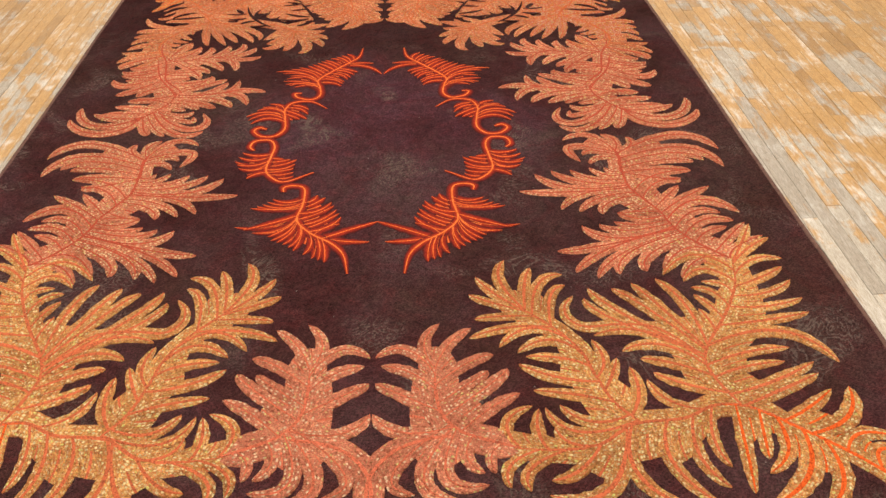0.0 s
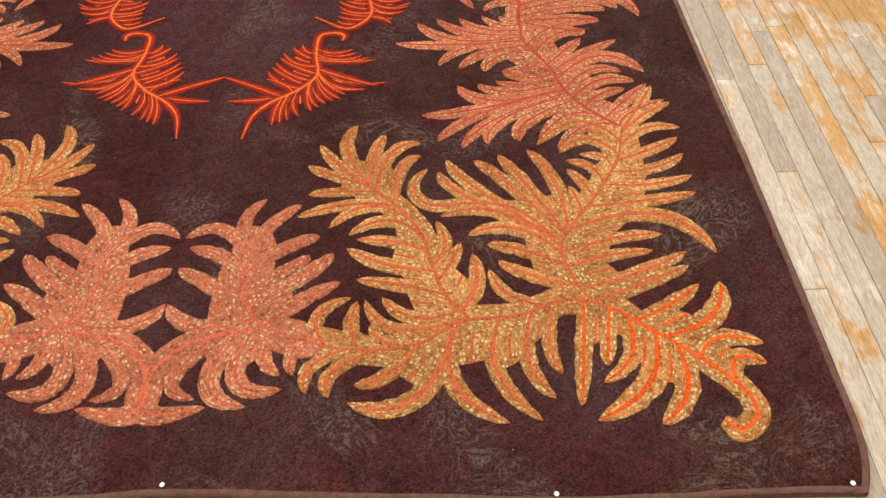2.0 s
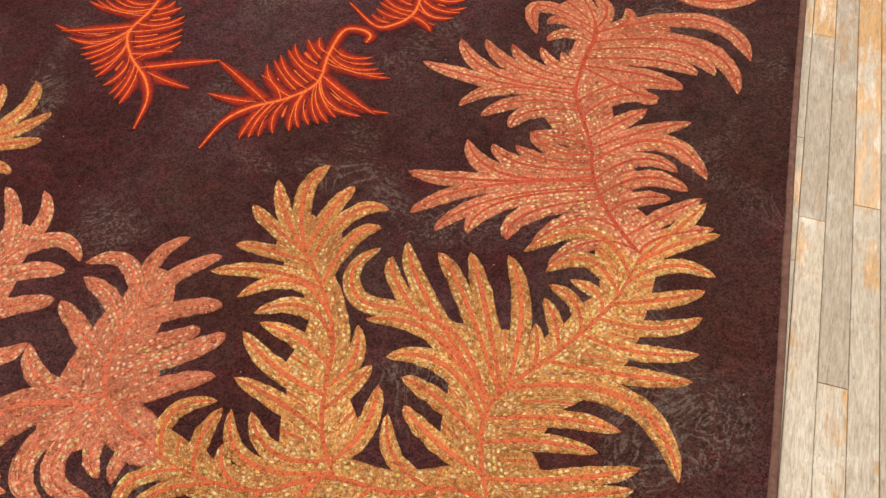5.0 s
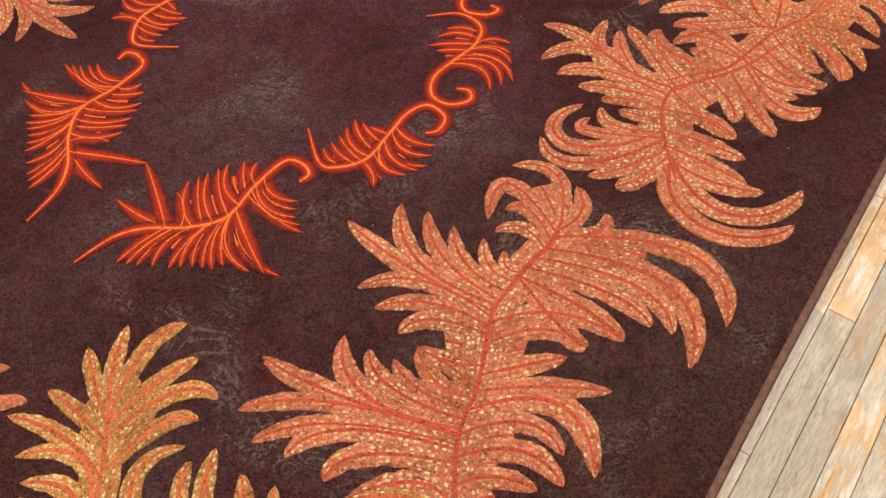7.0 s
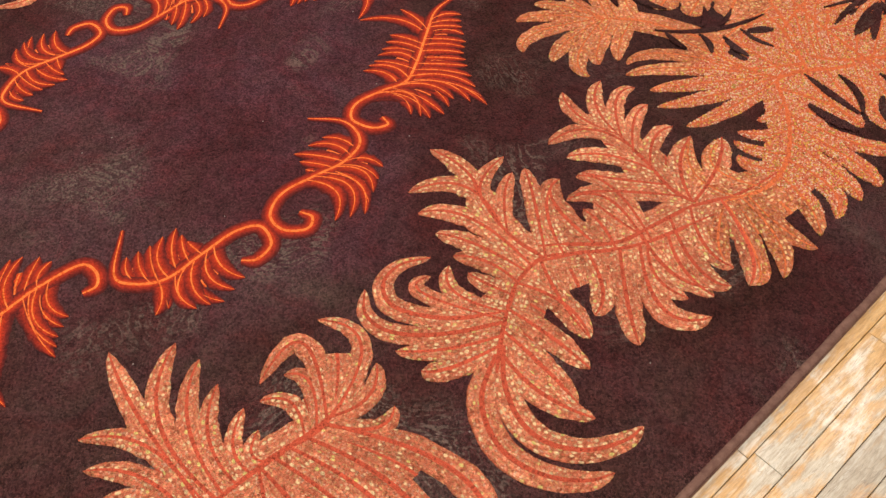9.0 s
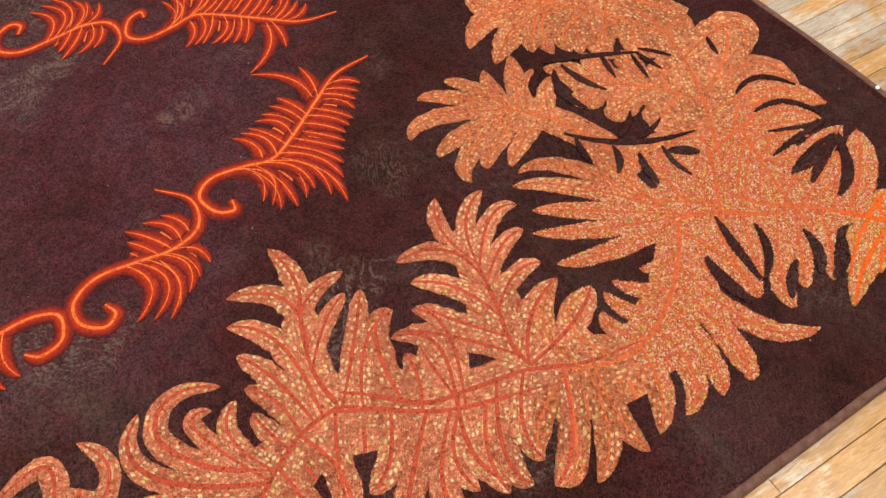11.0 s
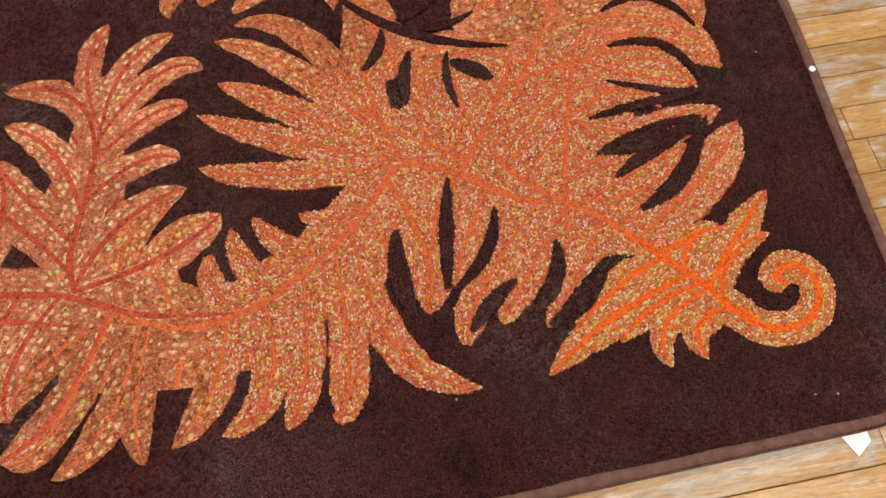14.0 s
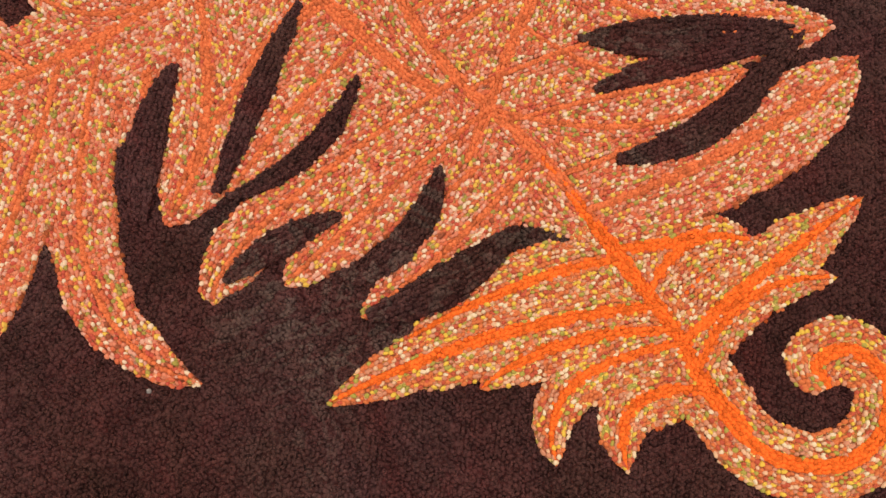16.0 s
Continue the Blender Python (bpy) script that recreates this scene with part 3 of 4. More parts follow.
plume("near_leaf_curl", "salmon", 0.075,
      [(0.197, -1.392), (0.130, -1.400), (0.057, -1.429), (0.006, -1.489), (-0.004, -1.557), (0.036, -1.586), (0.129, -1.571)],
      [])
plume("near_curl", "flame", 0.058,
      [(1.130, -1.639), (1.157, -1.659), (1.192, -1.637), (1.197, -1.598), (1.169, -1.550), (1.104, -1.484), (1.024, -1.417), (0.939, -1.353), (0.860, -1.341)],
      [(0.92, 0.867, -1.597, -0.01, 0.06, 36), (0.82, 0.931, -1.507, -0.02, 0.15, 36), (0.74, 0.98, -1.494, 0.08, 0.05, 40), (0.75, 0.918, -1.546, 0.42, 0.01, 38),
       (0.63, 0.894, -1.629, 0.39, -0.06, 56), (0.54, 1.014, -1.642, 0.35, 0.06, 52), (0.71, 1.159, -1.31, -0.11, -0.16, 40), (0.59, 1.205, -1.305, -0.36, 0.09, 54),
       (0.44, 1.254, -1.468, 0.54, -0.11, 44), (0.29, 1.247, -1.516, 1.01, 0.06, 44)])
plume("near_corner", "gold", 0.085,
      [(1.045, -1.429), (0.950, -1.359), (0.860, -1.341), (0.768, -1.377), (0.644, -1.387), (0.547, -1.442), (0.447, -1.451), (0.344, -1.439)],
      [(0.3, 0.839, -1.524, -0.26, 0.1, 32), (0.38, 0.82, -1.579, -0.34, 0.08, 36), (0.47, 0.789, -1.627, -0.38, -0.08, 38), (0.59, 0.725, -1.629, -0.53, -0, 42),
       (0.61, 0.41, -1.572, 0.59, 0.22, 48), (0.72, 0.42, -1.533, 0.26, 0.14, 36), (0.83, 0.37, -1.559, -0.46, 0.33, 34), (0.92, 0.325, -1.548, -0.49, 0.2, 32),
       (0.33, 0.708, -1.247, 0.35, 0.03, 32), (0.98, 0.403, -1.313, 0.72, 0.01, 34), (0.89, 0.418, -1.324, 0.21, -0.09, 36), (0.74, 0.45, -1.385, 0.42, 0.07, 34)])
plume("near_inner_branch", "gold", 0.075,
      [(0.661, -1.384), (0.611, -1.319), (0.581, -1.232), (0.562, -1.147), (0.517, -1.066), (0.451, -0.989), (0.421, -0.958)],
      [(0.02, 0.435, -1.321, 0.52, 0.22, 34), (0.07, 0.472, -1.315, 0.43, 0.05, 36), (0.17, 0.413, -1.263, -0.05, -0.07, 38), (0.32, 0.386, -1.17, 0.18, -0.01, 40),
       (0.43, 0.409, -1.143, -0.14, -0.13, 38), (0.51, 0.388, -1.127, -0.59, -0.01, 40), (0.63, 0.341, -1.103, -0.62, 0.01, 38), (0.78, 0.263, -1.063, -0.16, 0.02, 36),
       (0.91, 0.283, -0.989, -0.1, 0.2, 32), (0.96, 0.273, -0.886, 0.06, 0.19, 34), (0.98, 0.298, -0.809, 0.11, 0.06, 36), (0.98, 0.391, -0.74, 0.33, 0.25, 40),
       (0.98, 0.465, -0.78, 0.12, 0.22, 38), (0.93, 0.556, -0.818, 0.43, 0.32, 38), (0.79, 0.557, -0.867, 0.34, 0.33, 36), (0.35, 0.593, -1.095, -0.33, -0.07, 36)] + [(0.26, 0.647, -1.166, -0.08, -0.07, 36), (0.06, 0.673, -1.2, -0.23, -0.02, 40)])
plume("near_side_scroll", "gold", 0.045,
      [(0.870, -1.164), (0.778, -1.061), (0.675, -1.041), (0.586, -1.043), (0.544, -1.005), (0.543, -0.955), (0.573, -0.914)],
      [])
plume("near_side_low", "gold", 0.085,
      [(0.922, -1.350), (0.890, -1.277), (0.875, -1.195), (0.908, -1.124), (0.982, -1.023), (1.049, -0.905), (1.079, -0.790)],
      [(0.08, 0.731, -1.224, 0.08, 0.17, 36), (0.18, 0.709, -1.173, -0.13, 0.14, 38), (0.24, 0.667, -1.142, -0.46, 0.1, 42), (0.27, 0.603, -1.078, -0.36, 0.12, 40),
       (0.3, 0.604, -0.927, 0.16, 0.43, 36), (0.3, 0.622, -0.885, 0.09, 0.3, 40), (0.33, 0.69, -0.893, -0.08, 0.36, 38), (0.34, 0.752, -0.873, -0.05, 0.21, 40),
       (0.36, 0.827, -0.858, -0.15, 0.15, 40), (0.46, 0.916, -0.994, -0.12, -0.25, 34), (0.56, 0.919, -0.935, -0.14, 0.08, 30), (0.65, 0.921, -0.904, -0.4, 0.09, 30),
       (0.74, 0.958, -0.879, -0.48, -0.17, 30), (0.84, 0.907, -0.874, -0.79, 0.07, 40), (0.92, 0.854, -0.839, -0.78, -0.09, 42), (0, 1.149, -1.256, -0.02, 0.02, 40)] + [(0.07, 1.154, -1.215, -0.08, -0.01, 40), (0.17, 1.079, -1.209, 0.1, -0.09, 36), (0.24, 1.11, -1.161, 0.13, 0.07, 36), (0.36, 1.219, -1.221, 0.54, 0.16, 48),
       (0.51, 1.216, -1.03, -0.06, 0.06, 38), (0.65, 1.22, -0.971, -0.17, -0.01, 36), (0.73, 1.215, -0.893, -0.2, 0.04, 36), (0.8, 1.213, -0.832, -0.07, 0.06, 36),
       (0.89, 1.228, -0.793, 0.41, 0.09, 36), (0.97, 1.225, -0.689, 0.15, 0, 36), (0.99, 1.188, -0.616, -0.03, -0, 36)])
plume("near_side_mid", "rose", 0.095,
      [(1.082, -0.782), (1.051, -0.756), (0.990, -0.685), (0.949, -0.612), (0.925, -0.523), (0.884, -0.436), (0.851, -0.371)],
      [(0.03, 0.908, -0.86, -0.41, -0.1, 40), (0.14, 0.863, -0.821, -0.5, -0.21, 44), (0.33, 0.814, -0.82, -0.36, 0.37, 44), (0.38, 0.73, -0.828, -0.28, 0.31, 44),
       (0.4, 0.663, -0.841, -0.22, 0.22, 40), (0.43, 0.601, -0.811, -0.17, 0.2, 42), (0.44, 0.562, -0.706, 0.08, 0.23, 44), (0.46, 0.659, -0.583, 0.43, 0.23, 50),
       (0.5, 0.717, -0.578, 0.29, 0.3, 44), (0.54, 0.767, -0.569, 0.25, 0.13, 36), (0.59, 0.788, -0.521, 0.33, -0, 40), (0.63, 0.832, -0.523, -0.11, 0.15, 32),
       (0.01, 1.211, -0.677, 0.25, -0.34, 42), (0.11, 1.178, -0.606, 0.02, -0.08, 42), (0.25, 1.115, -0.624, 0.26, -0.02, 40), (0.35, 1.147, -0.593, 0.45, 0.11, 46)] + [(0.44, 1.119, -0.547, 0.52, 0.19, 42), (0.54, 1.182, -0.55, 0.75, 0.11, 56), (0.62, 1.127, -0.396, 0.09, -0.09, 44), (0.69, 1.026, -0.383, 0, -0.01, 42),
       (0.82, 1.047, -0.339, 0.37, 0.06, 44), (0.92, 1.091, -0.293, 0.34, -0.01, 46)])
plume("near_side_top", "rose", 0.095,
      [(0.907, -0.487), (0.884, -0.436), (0.862, -0.390), (0.855, -0.335), (0.859, -0.246), (0.866, -0.161), (0.844, -0.095)],
      [(0, 0.788, -0.521, 0.19, 0.11, 40), (0.16, 0.74, -0.521, -0.36, 0.26, 42), (0.21, 0.667, -0.504, -0.27, 0.11, 40), (0.26, 0.609, -0.486, -0.36, 0.15, 38),
       (0.29, 0.484, -0.369, 0.09, 0.11, 46), (0.33, 0.549, -0.268, 0.39, 0.13, 48), (0.36, 0.609, -0.253, 0.25, 0.11, 42), (0.42, 0.676, -0.254, 0.31, 0.05, 38),
       (0.49, 0.746, -0.245, 0.43, -0.1, 34), (0.57, 0.798, -0.248, 0.72, -0.16, 30)])
plume("near_side_crown", "rose", 0.05,
      [(0.852, -0.283), (0.858, -0.221), (0.861, -0.159), (0.851, -0.112)],
      [(0, 1.044, -0.344, -0.11, 0.43, 46), (0, 1.094, -0.296, 0.1, 0.27, 50), (0.15, 1.12, -0.239, 0.19, 0.31, 46), (0.32, 1.161, -0.23, 0.37, 0.3, 48),
       (0.5, 1.218, -0.277, 0.62, 0.25, 56), (0.7, 1.235, -0.159, 0.61, 0.32, 56), (0.72, 0.918, -0.05, -0.49, 0.34, 40), (0.8, 0.83, -0.021, -0.47, 0.06, 40),
       (0.92, 0.683, -0.045, -0.68, 0.23, 38), (0.77, 0.724, -0.199, -1.47, 0.75, 44), (0.64, 0.739, -0.157, -0.5, 0.35, 34), (0.5, 0.754, -0.217, -0.54, 0.15, 32)])
plume("far_side_tail", "rose", 0.085,
      [(0.988, 0.121), (0.945, 0.173), (0.902, 0.231), (0.870, 0.292), (0.862, 0.358), (0.894, 0.415)],
      [(0.14, 1.16, 0.185, -0.22, 0.01, 52), (0.26, 1.123, 0.183, 0.07, -0, 52), (0.4, 1.09, 0.248, 0.08, 0.01, 50), (0.58, 1.048, 0.294, 0.3, 0.06, 48),
       (0.17, 0.896, 0.027, 0.16, 0.29, 48), (0.23, 0.834, 0.019, 0.11, 0.05, 42), (0.33, 0.749, 0.173, 0.49, 0.84, 34), (0.38, 0.755, 0.216, 0.48, 0.29, 38),
       (0.5, 0.792, 0.231, 0.05, 0.09, 40), (0.59, 0.742, 0.237, -0.26, 0.12, 44), (0.68, 0.674, 0.25, -0.12, 0.16, 46), (0.73, 0.61, 0.258, -0.3, 0.25, 48)])
plume("far_side_tail_sweep", "rose", 0.058,
      [(0.960, 0.147), (0.998, 0.078), (1.049, 0.042), (1.111, 0.031), (1.175, 0.052), (1.225, 0.096), (1.245, 0.137)],
      [])
plume("far_side_tail_sweep_inner", "rose", 0.056,
      [(0.955, 0.169), (1.011, 0.118), (1.079, 0.089), (1.138, 0.095), (1.190, 0.134), (1.219, 0.192), (1.223, 0.233)],
      [])
plume("far_side_hook", "rose", 0.048,
      [(0.920, 0.205), (0.882, 0.133), (0.836, 0.071), (0.783, 0.032), (0.731, 0.029), (0.688, 0.061)],
      [])
plume("far_side_hook_upper", "rose", 0.05,
      [(0.901, 0.215), (0.855, 0.146), (0.803, 0.100), (0.746, 0.076), (0.699, 0.098), (0.688, 0.147), (0.714, 0.203)],
      [])
plume("far_side_head", "rose", 0.08,
      [(0.868, 0.364), (0.787, 0.354), (0.701, 0.371), (0.625, 0.395)],
      [(0.5, 0.551, 0.281, -0.59, 0.1, 50), (0.85, 0.486, 0.396, -0.22, -0.08, 46), (0.68, 0.612, 0.496, 0.4, -0.12, 40), (0.39, 0.659, 0.477, 0.16, 0.18, 36)])
plume("far_side_skirt", "rose", 0.08,
      [(0.866, 0.353), (0.896, 0.412), (0.934, 0.465), (0.967, 0.522), (0.993, 0.603), (1.016, 0.691)],
      [(0, 1.048, 0.294, -0.06, 0.1, 50), (0.25, 1.02, 0.337, 0.28, 0.21, 50), (0.42, 1.116, 0.347, -0.08, 0.17, 52), (0.53, 1.165, 0.488, -0.59, 0.37, 52),
       (0.58, 1.111, 0.49, -0.38, 0.05, 44), (0.7, 1.139, 0.529, -0.25, 0.08, 48), (0.03, 0.667, 0.505, -0.05, 0.25, 42), (0.13, 0.741, 0.513, 0.24, 0.16, 44),
       (0.4, 0.83, 0.51, -0.15, 0.08, 44), (0.56, 0.79, 0.504, -0.56, 0.31, 46), (0.6, 0.758, 0.566, -0.32, 0.37, 42)])
plume("far_side_stem", "rose", 0.085,
      [(0.836, 0.375), (0.869, 0.417), (0.933, 0.493), (0.955, 0.587), (0.974, 0.677), (1.016, 0.773), (1.035, 0.892)],
      [(0.2, 0.74, 0.536, 0.41, 0.43, 54), (0.36, 0.833, 0.539, 0.02, 0.02, 42), (0.71, 1.167, 0.597, 0.23, 0.25, 52), (0.59, 1.123, 0.609, -0.26, 0.22, 46),
       (0.5, 1.147, 0.57, -0.3, 0.31, 50), (0.37, 1.121, 0.535, -0.29, 0.15, 54)])
plume("far_side_branch", "rose", 0.075,
      [(0.969, 0.686), (0.916, 0.682), (0.844, 0.701), (0.775, 0.717), (0.720, 0.728)],
      [(0.11, 0.792, 0.528, -0.07, 0.31, 48), (0.27, 0.758, 0.583, 0.07, 0.26, 42), (0.44, 0.705, 0.594, -0.28, 0.12, 46), (0.76, 0.649, 0.594, -0.58, 0.03, 46),
       (0.95, 0.552, 0.74, 0.26, 0.1, 40), (0.98, 0.586, 0.832, 0.29, 0.12, 40), (0.89, 0.656, 0.87, 0.36, 0.38, 40), (0.74, 0.715, 0.846, 0.23, 0.27, 38),
       (0.5, 0.798, 0.83, 0.34, 0.25, 42), (0.01, 0.844, 0.835, 0.22, 0.04, 52), (0, 0.892, 0.878, -0.14, 0.14, 52)])
plume("far_stem", "orange", 0.1,
      [(1.010, 0.734), (1.042, 0.823), (1.031, 0.909), (0.984, 0.994), (0.919, 1.070), (0.867, 1.117), (0.849, 1.167)],
      [(0, 1.118, 0.609, -0.25, 0.32, 48), (0, 1.173, 0.607, 0.19, 0.4, 50), (0.07, 1.199, 0.658, 0.24, 0.16, 48), (0.1, 1.202, 0.764, -0.17, 0.18, 46),
       (0.29, 1.188, 0.797, 0.19, 0.06, 50), (0.39, 1.184, 0.856, 0.43, 0.16, 48), (0.51, 1.189, 0.932, 0.16, 0.27, 48), (0.62, 1.185, 0.989, 0.2, 0.53, 50),
       (0.69, 1.182, 1.173, -0.36, 0.23, 48), (0.85, 1.078, 1.124, 0.2, 0.19, 76), (0.06, 0.846, 0.832, 0.53, -0.05, 48), (0.19, 0.892, 0.876, 0.74, 0.16, 46),
       (0.32, 0.948, 0.862, 0.33, 0.24, 36), (0.43, 0.916, 0.89, 0.22, 0.06, 34), (0.58, 0.904, 0.919, 0.27, -0.05, 36), (0.78, 0.911, 0.98, 0.31, 0.04, 38)])
plume("far_fan", "orange", 0.1,
      [(0.906, 1.235), (0.878, 1.178), (0.856, 1.134), (0.822, 1.116)],
      [(0.66, 0.818, 0.854, 0.09, 0.22, 44), (0.71, 0.734, 0.858, 0.08, 0.11, 46), (0.74, 0.685, 0.89, -0.01, 0.23, 46), (0.8, 0.612, 0.891, -0.14, 0.24, 46),
       (0.9, 0.587, 0.922, -0.32, 0.38, 46), (0.97, 0.6, 1.086, 0.02, 0.21, 46), (0.98, 0.657, 1.147, 0.36, 0.08, 46), (0.59, 0.696, 1.166, -0.07, 0.26, 44),
       (0.32, 0.71, 1.217, -0.17, 0.18, 40)])
plume("far_corner", "orange", 0.09,
      [(1.033, 1.421), (0.986, 1.372), (0.936, 1.307), (0.894, 1.269), (0.854, 1.246)],
      [(0.58, 1.128, 1.17, -0.14, 0.43, 50), (0.45, 1.109, 1.214, -0.01, 0.29, 48), (0.25, 1.123, 1.269, 0.04, 0.17, 52), (0.04, 0.876, 1.602, -0.13, 0.15, 76),
       (0.17, 0.9, 1.554, -0.06, 0.11, 46), (0.39, 0.899, 1.522, 0.02, 0.16, 40), (0.53, 0.849, 1.583, 0.17, 0.14, 40), (0.71, 0.835, 1.504, 0.52, 0.44, 44),
       (0.84, 0.81, 1.566, 0.54, 0.44, 46), (0.89, 0.783, 1.611, 0.62, 0.53, 48), (0.97, 0.712, 1.602, 0.51, 0.68, 44)])
plume("far_curl", "ember", 0.05,
      [(1.126, 1.585), (1.110, 1.577), (1.098, 1.599), (1.117, 1.624), (1.153, 1.618), (1.176, 1.588), (1.174, 1.544), (1.144, 1.509), (1.095, 1.472), (1.033, 1.421), (0.986, 1.372)],
      [(0.8, 1.023, 1.502, -0.16, 0.21, 50)])
plume("far_tip", "ember", 0.05,
      [(1.162, 1.535), (1.138, 1.507), (1.103, 1.483), (1.065, 1.445), (1.039, 1.423), (1.014, 1.397)],
      [(0.7, 1.133, 1.302, -0.11, -0.14, 44), (0.5, 1.183, 1.257, -0.13, 0.02, 50), (0.4, 1.159, 1.355, -0.17, 0.08, 42), (0.35, 1.201, 1.41, -0.52, 0.26, 36),
       (0.18, 1.198, 1.456, -0.68, 0.14, 44), (0.55, 1.032, 1.53, 0.42, 0.11, 44), (0.36, 0.987, 1.607, 0.02, -0.13, 50), (0.26, 1.049, 1.589, 0.33, 0, 38)])
plume("far_inner_branch", "orange", 0.09,
      [(0.716, 1.147), (0.622, 1.121), (0.519, 1.086), (0.461, 1.047), (0.422, 1.007)],
      [(0.75, 0.564, 0.921, -0.16, 0.17, 44), (0.91, 0.543, 0.878, -0.19, 0.4, 46), (0.96, 0.556, 0.827, -0.31, 0.37, 48), (0.98, 0.459, 0.805, -0.18, 0.27, 48),
       (0.99, 0.385, 0.779, -0.37, 0.38, 50), (0.99, 0.285, 0.853, -0.2, 0.34, 46), (0.97, 0.265, 0.936, -0.17, 0.34, 44), (0.96, 0.284, 1.032, 0.12, 0.14, 44),
       (0.93, 0.273, 1.111, -0.07, 0.17, 48), (0.86, 0.341, 1.131, 0.15, 0.09, 44), (0.71, 0.386, 1.15, 0.15, 0.13, 46)])
plume("far_fill", "orange", 0.07,
      [(0.953, 1.299), (0.931, 1.258), (0.900, 1.215), (0.867, 1.174)],
      [(0.49, 1.051, 1.163, -0.06, 0.12, 50), (0.88, 1.072, 1.126, -0.1, 0.28, 50)])
# ---- plumes of the far middle ----
plume("far_mass", "orange", 0.26,
      [(0.94, 1.157), (0.869, 1.217), (0.801, 1.265), (0.737, 1.301), (0.686, 1.321)],
      [(0.3, 0.692, 1.163, 0.38, -0.38, 45), (0.39, 0.704, 1.21, -0.05, -0.08, 44), (0.31, 0.677, 1.073, 0.36, 0.28, 56), (0.49, 0.683, 1.278, -0.47, 0.33, 45), 
       (0.65, 0.781, 1.439, -0.53, 0.13, 46), (0.73, 0.723, 1.456, -0.05, 0.17, 48), (0.73, 0.784, 1.61, 0.25, 0.24, 48)])
plume("far_edge", "orange", 0.14,
      [(0.796, 1.292), (0.62, 1.396), (0.431, 1.465), (0.246, 1.47)],
      [(0.35, 0.715, 1.599, 0.81, 0.33, 71), (0.24, 0.781, 1.609, 0.47, 0.18, 69), (0.56, 0.578, 1.565, 1.81, 1.03, 94), (0.35, 0.425, 1.568, -0.51, 0.5, 73), 
       (0.73, 0.38, 1.553, -0.16, 0.26, 77), (0.13, 0.747, 1.166, -0.57, 0.11, 62), (0.21, 0.724, 1.113, -0.26, 0.36, 62)])
plume("far_middle", "orange", 0.12,
      [(0.655, 1.406), (0.549, 1.328), (0.465, 1.237), (0.402, 1.173)],
      [(0.78, 0.352, 1.152, -0.17, -0.11, 77), (0.6, 0.366, 1.266, 0.03, 0.5, 62), (0.42, 0.42, 1.33, -0.06, 0.71, 62), (0.7, 0.5, 1.146, -0.06, 0.39, 73), 
       (0.49, 0.568, 1.18, 0.01, 0.34, 71), (0.24, 0.631, 1.238, 0.06, 0.44, 85), (0.31, 0.471, 1.387, -0.08, 0.32, 75)])
plume("far_leaf", "orange", 0.1,
      [(0.437, 1.476), (0.269, 1.388), (0.178, 1.318), (0.095, 1.24)],
      [(0.86, 0.202, 1.046, -0.34, -0.03, 78), (0.93, 0.137, 1.09, -0.28, -0.2, 68), (0.73, 0.281, 1.068, -0.2, 0.09, 74), (0.65, 0.295, 1.165, -0.37, 0.07, 79), 
       (0.52, 0.342, 1.243, -0.47, 0.15, 76), (1, 0.041, 1.151, -0.21, 0.07, 73), (0.35, 0.418, 1.316, -0.61, 0.17, 77), (0.24, 0.463, 1.409, -0.56, 0.1, 75)])
plume("far_rim", "orange", 0.11,
      [(1.002, 1.325), (0.884, 1.351), (0.776, 1.385), (0.698, 1.415)],
      [(1, 0.779, 1.608, 0.23, 0.06, 49), (0.88, 0.803, 1.567, -0.08, 0.07, 40), (0.73, 0.825, 1.52, -0, 0.11, 29), (0.55, 0.853, 1.585, -0.26, 0.02, 50), 
       (0.37, 0.899, 1.447, -0.39, 0.49, 43), (0.14, 0.898, 1.519, -0.35, 0.18, 45)])
plume("red_low", "red", 0.036,
      [(0.327, -0.347), (0.328, -0.318), (0.295, -0.304), (0.257, -0.322), (0.253, -0.412), (0.264, -0.509), (0.214, -0.577), (0.145, -0.626), (0.103, -0.684), (0.086, -0.774)],
      [(0.66, 0.025, -0.611, 0.05, 0, 23), (0.68, -0.002, -0.501, 0.1, 0, 23), (0.63, 0.122, -0.521, -0.2, 0, 23), (0.59, 0.121, -0.483, 0.1, 0, 23), 
       (0.52, 0.138, -0.441, 0.2, 0, 23), (0.41, 0.158, -0.397, 0.3, 0, 23), (0.36, 0.181, -0.371, 0.3, 0, 23), (0.31, 0.209, -0.358, 0.3, 0, 23), 
       (0.68, 0.16, -0.723, -0.3, 0, 23), (0.62, 0.2, -0.705, -0.2, 0, 23), (0.58, 0.229, -0.688, -0.2, 0, 23), (0.54, 0.261, -0.671, -0.2, 0, 23), 
       (0.5, 0.298, -0.64, -0.2, 0, 23), (0.47, 0.338, -0.622, -0.2, 0, 23), (0.45, 0.361, -0.585, -0.2, 0, 23), (0.44, 0.404, -0.583, -0.2, 0, 23)] + [
       (0.42, 0.464, -0.555, -0.2, 0, 23), (0.36, 0.427, -0.447, -0.3, 0, 23), (0.31, 0.389, -0.424, -0.3, 0, 23), (0.27, 0.359, -0.39, -0.3, 0, 23)])
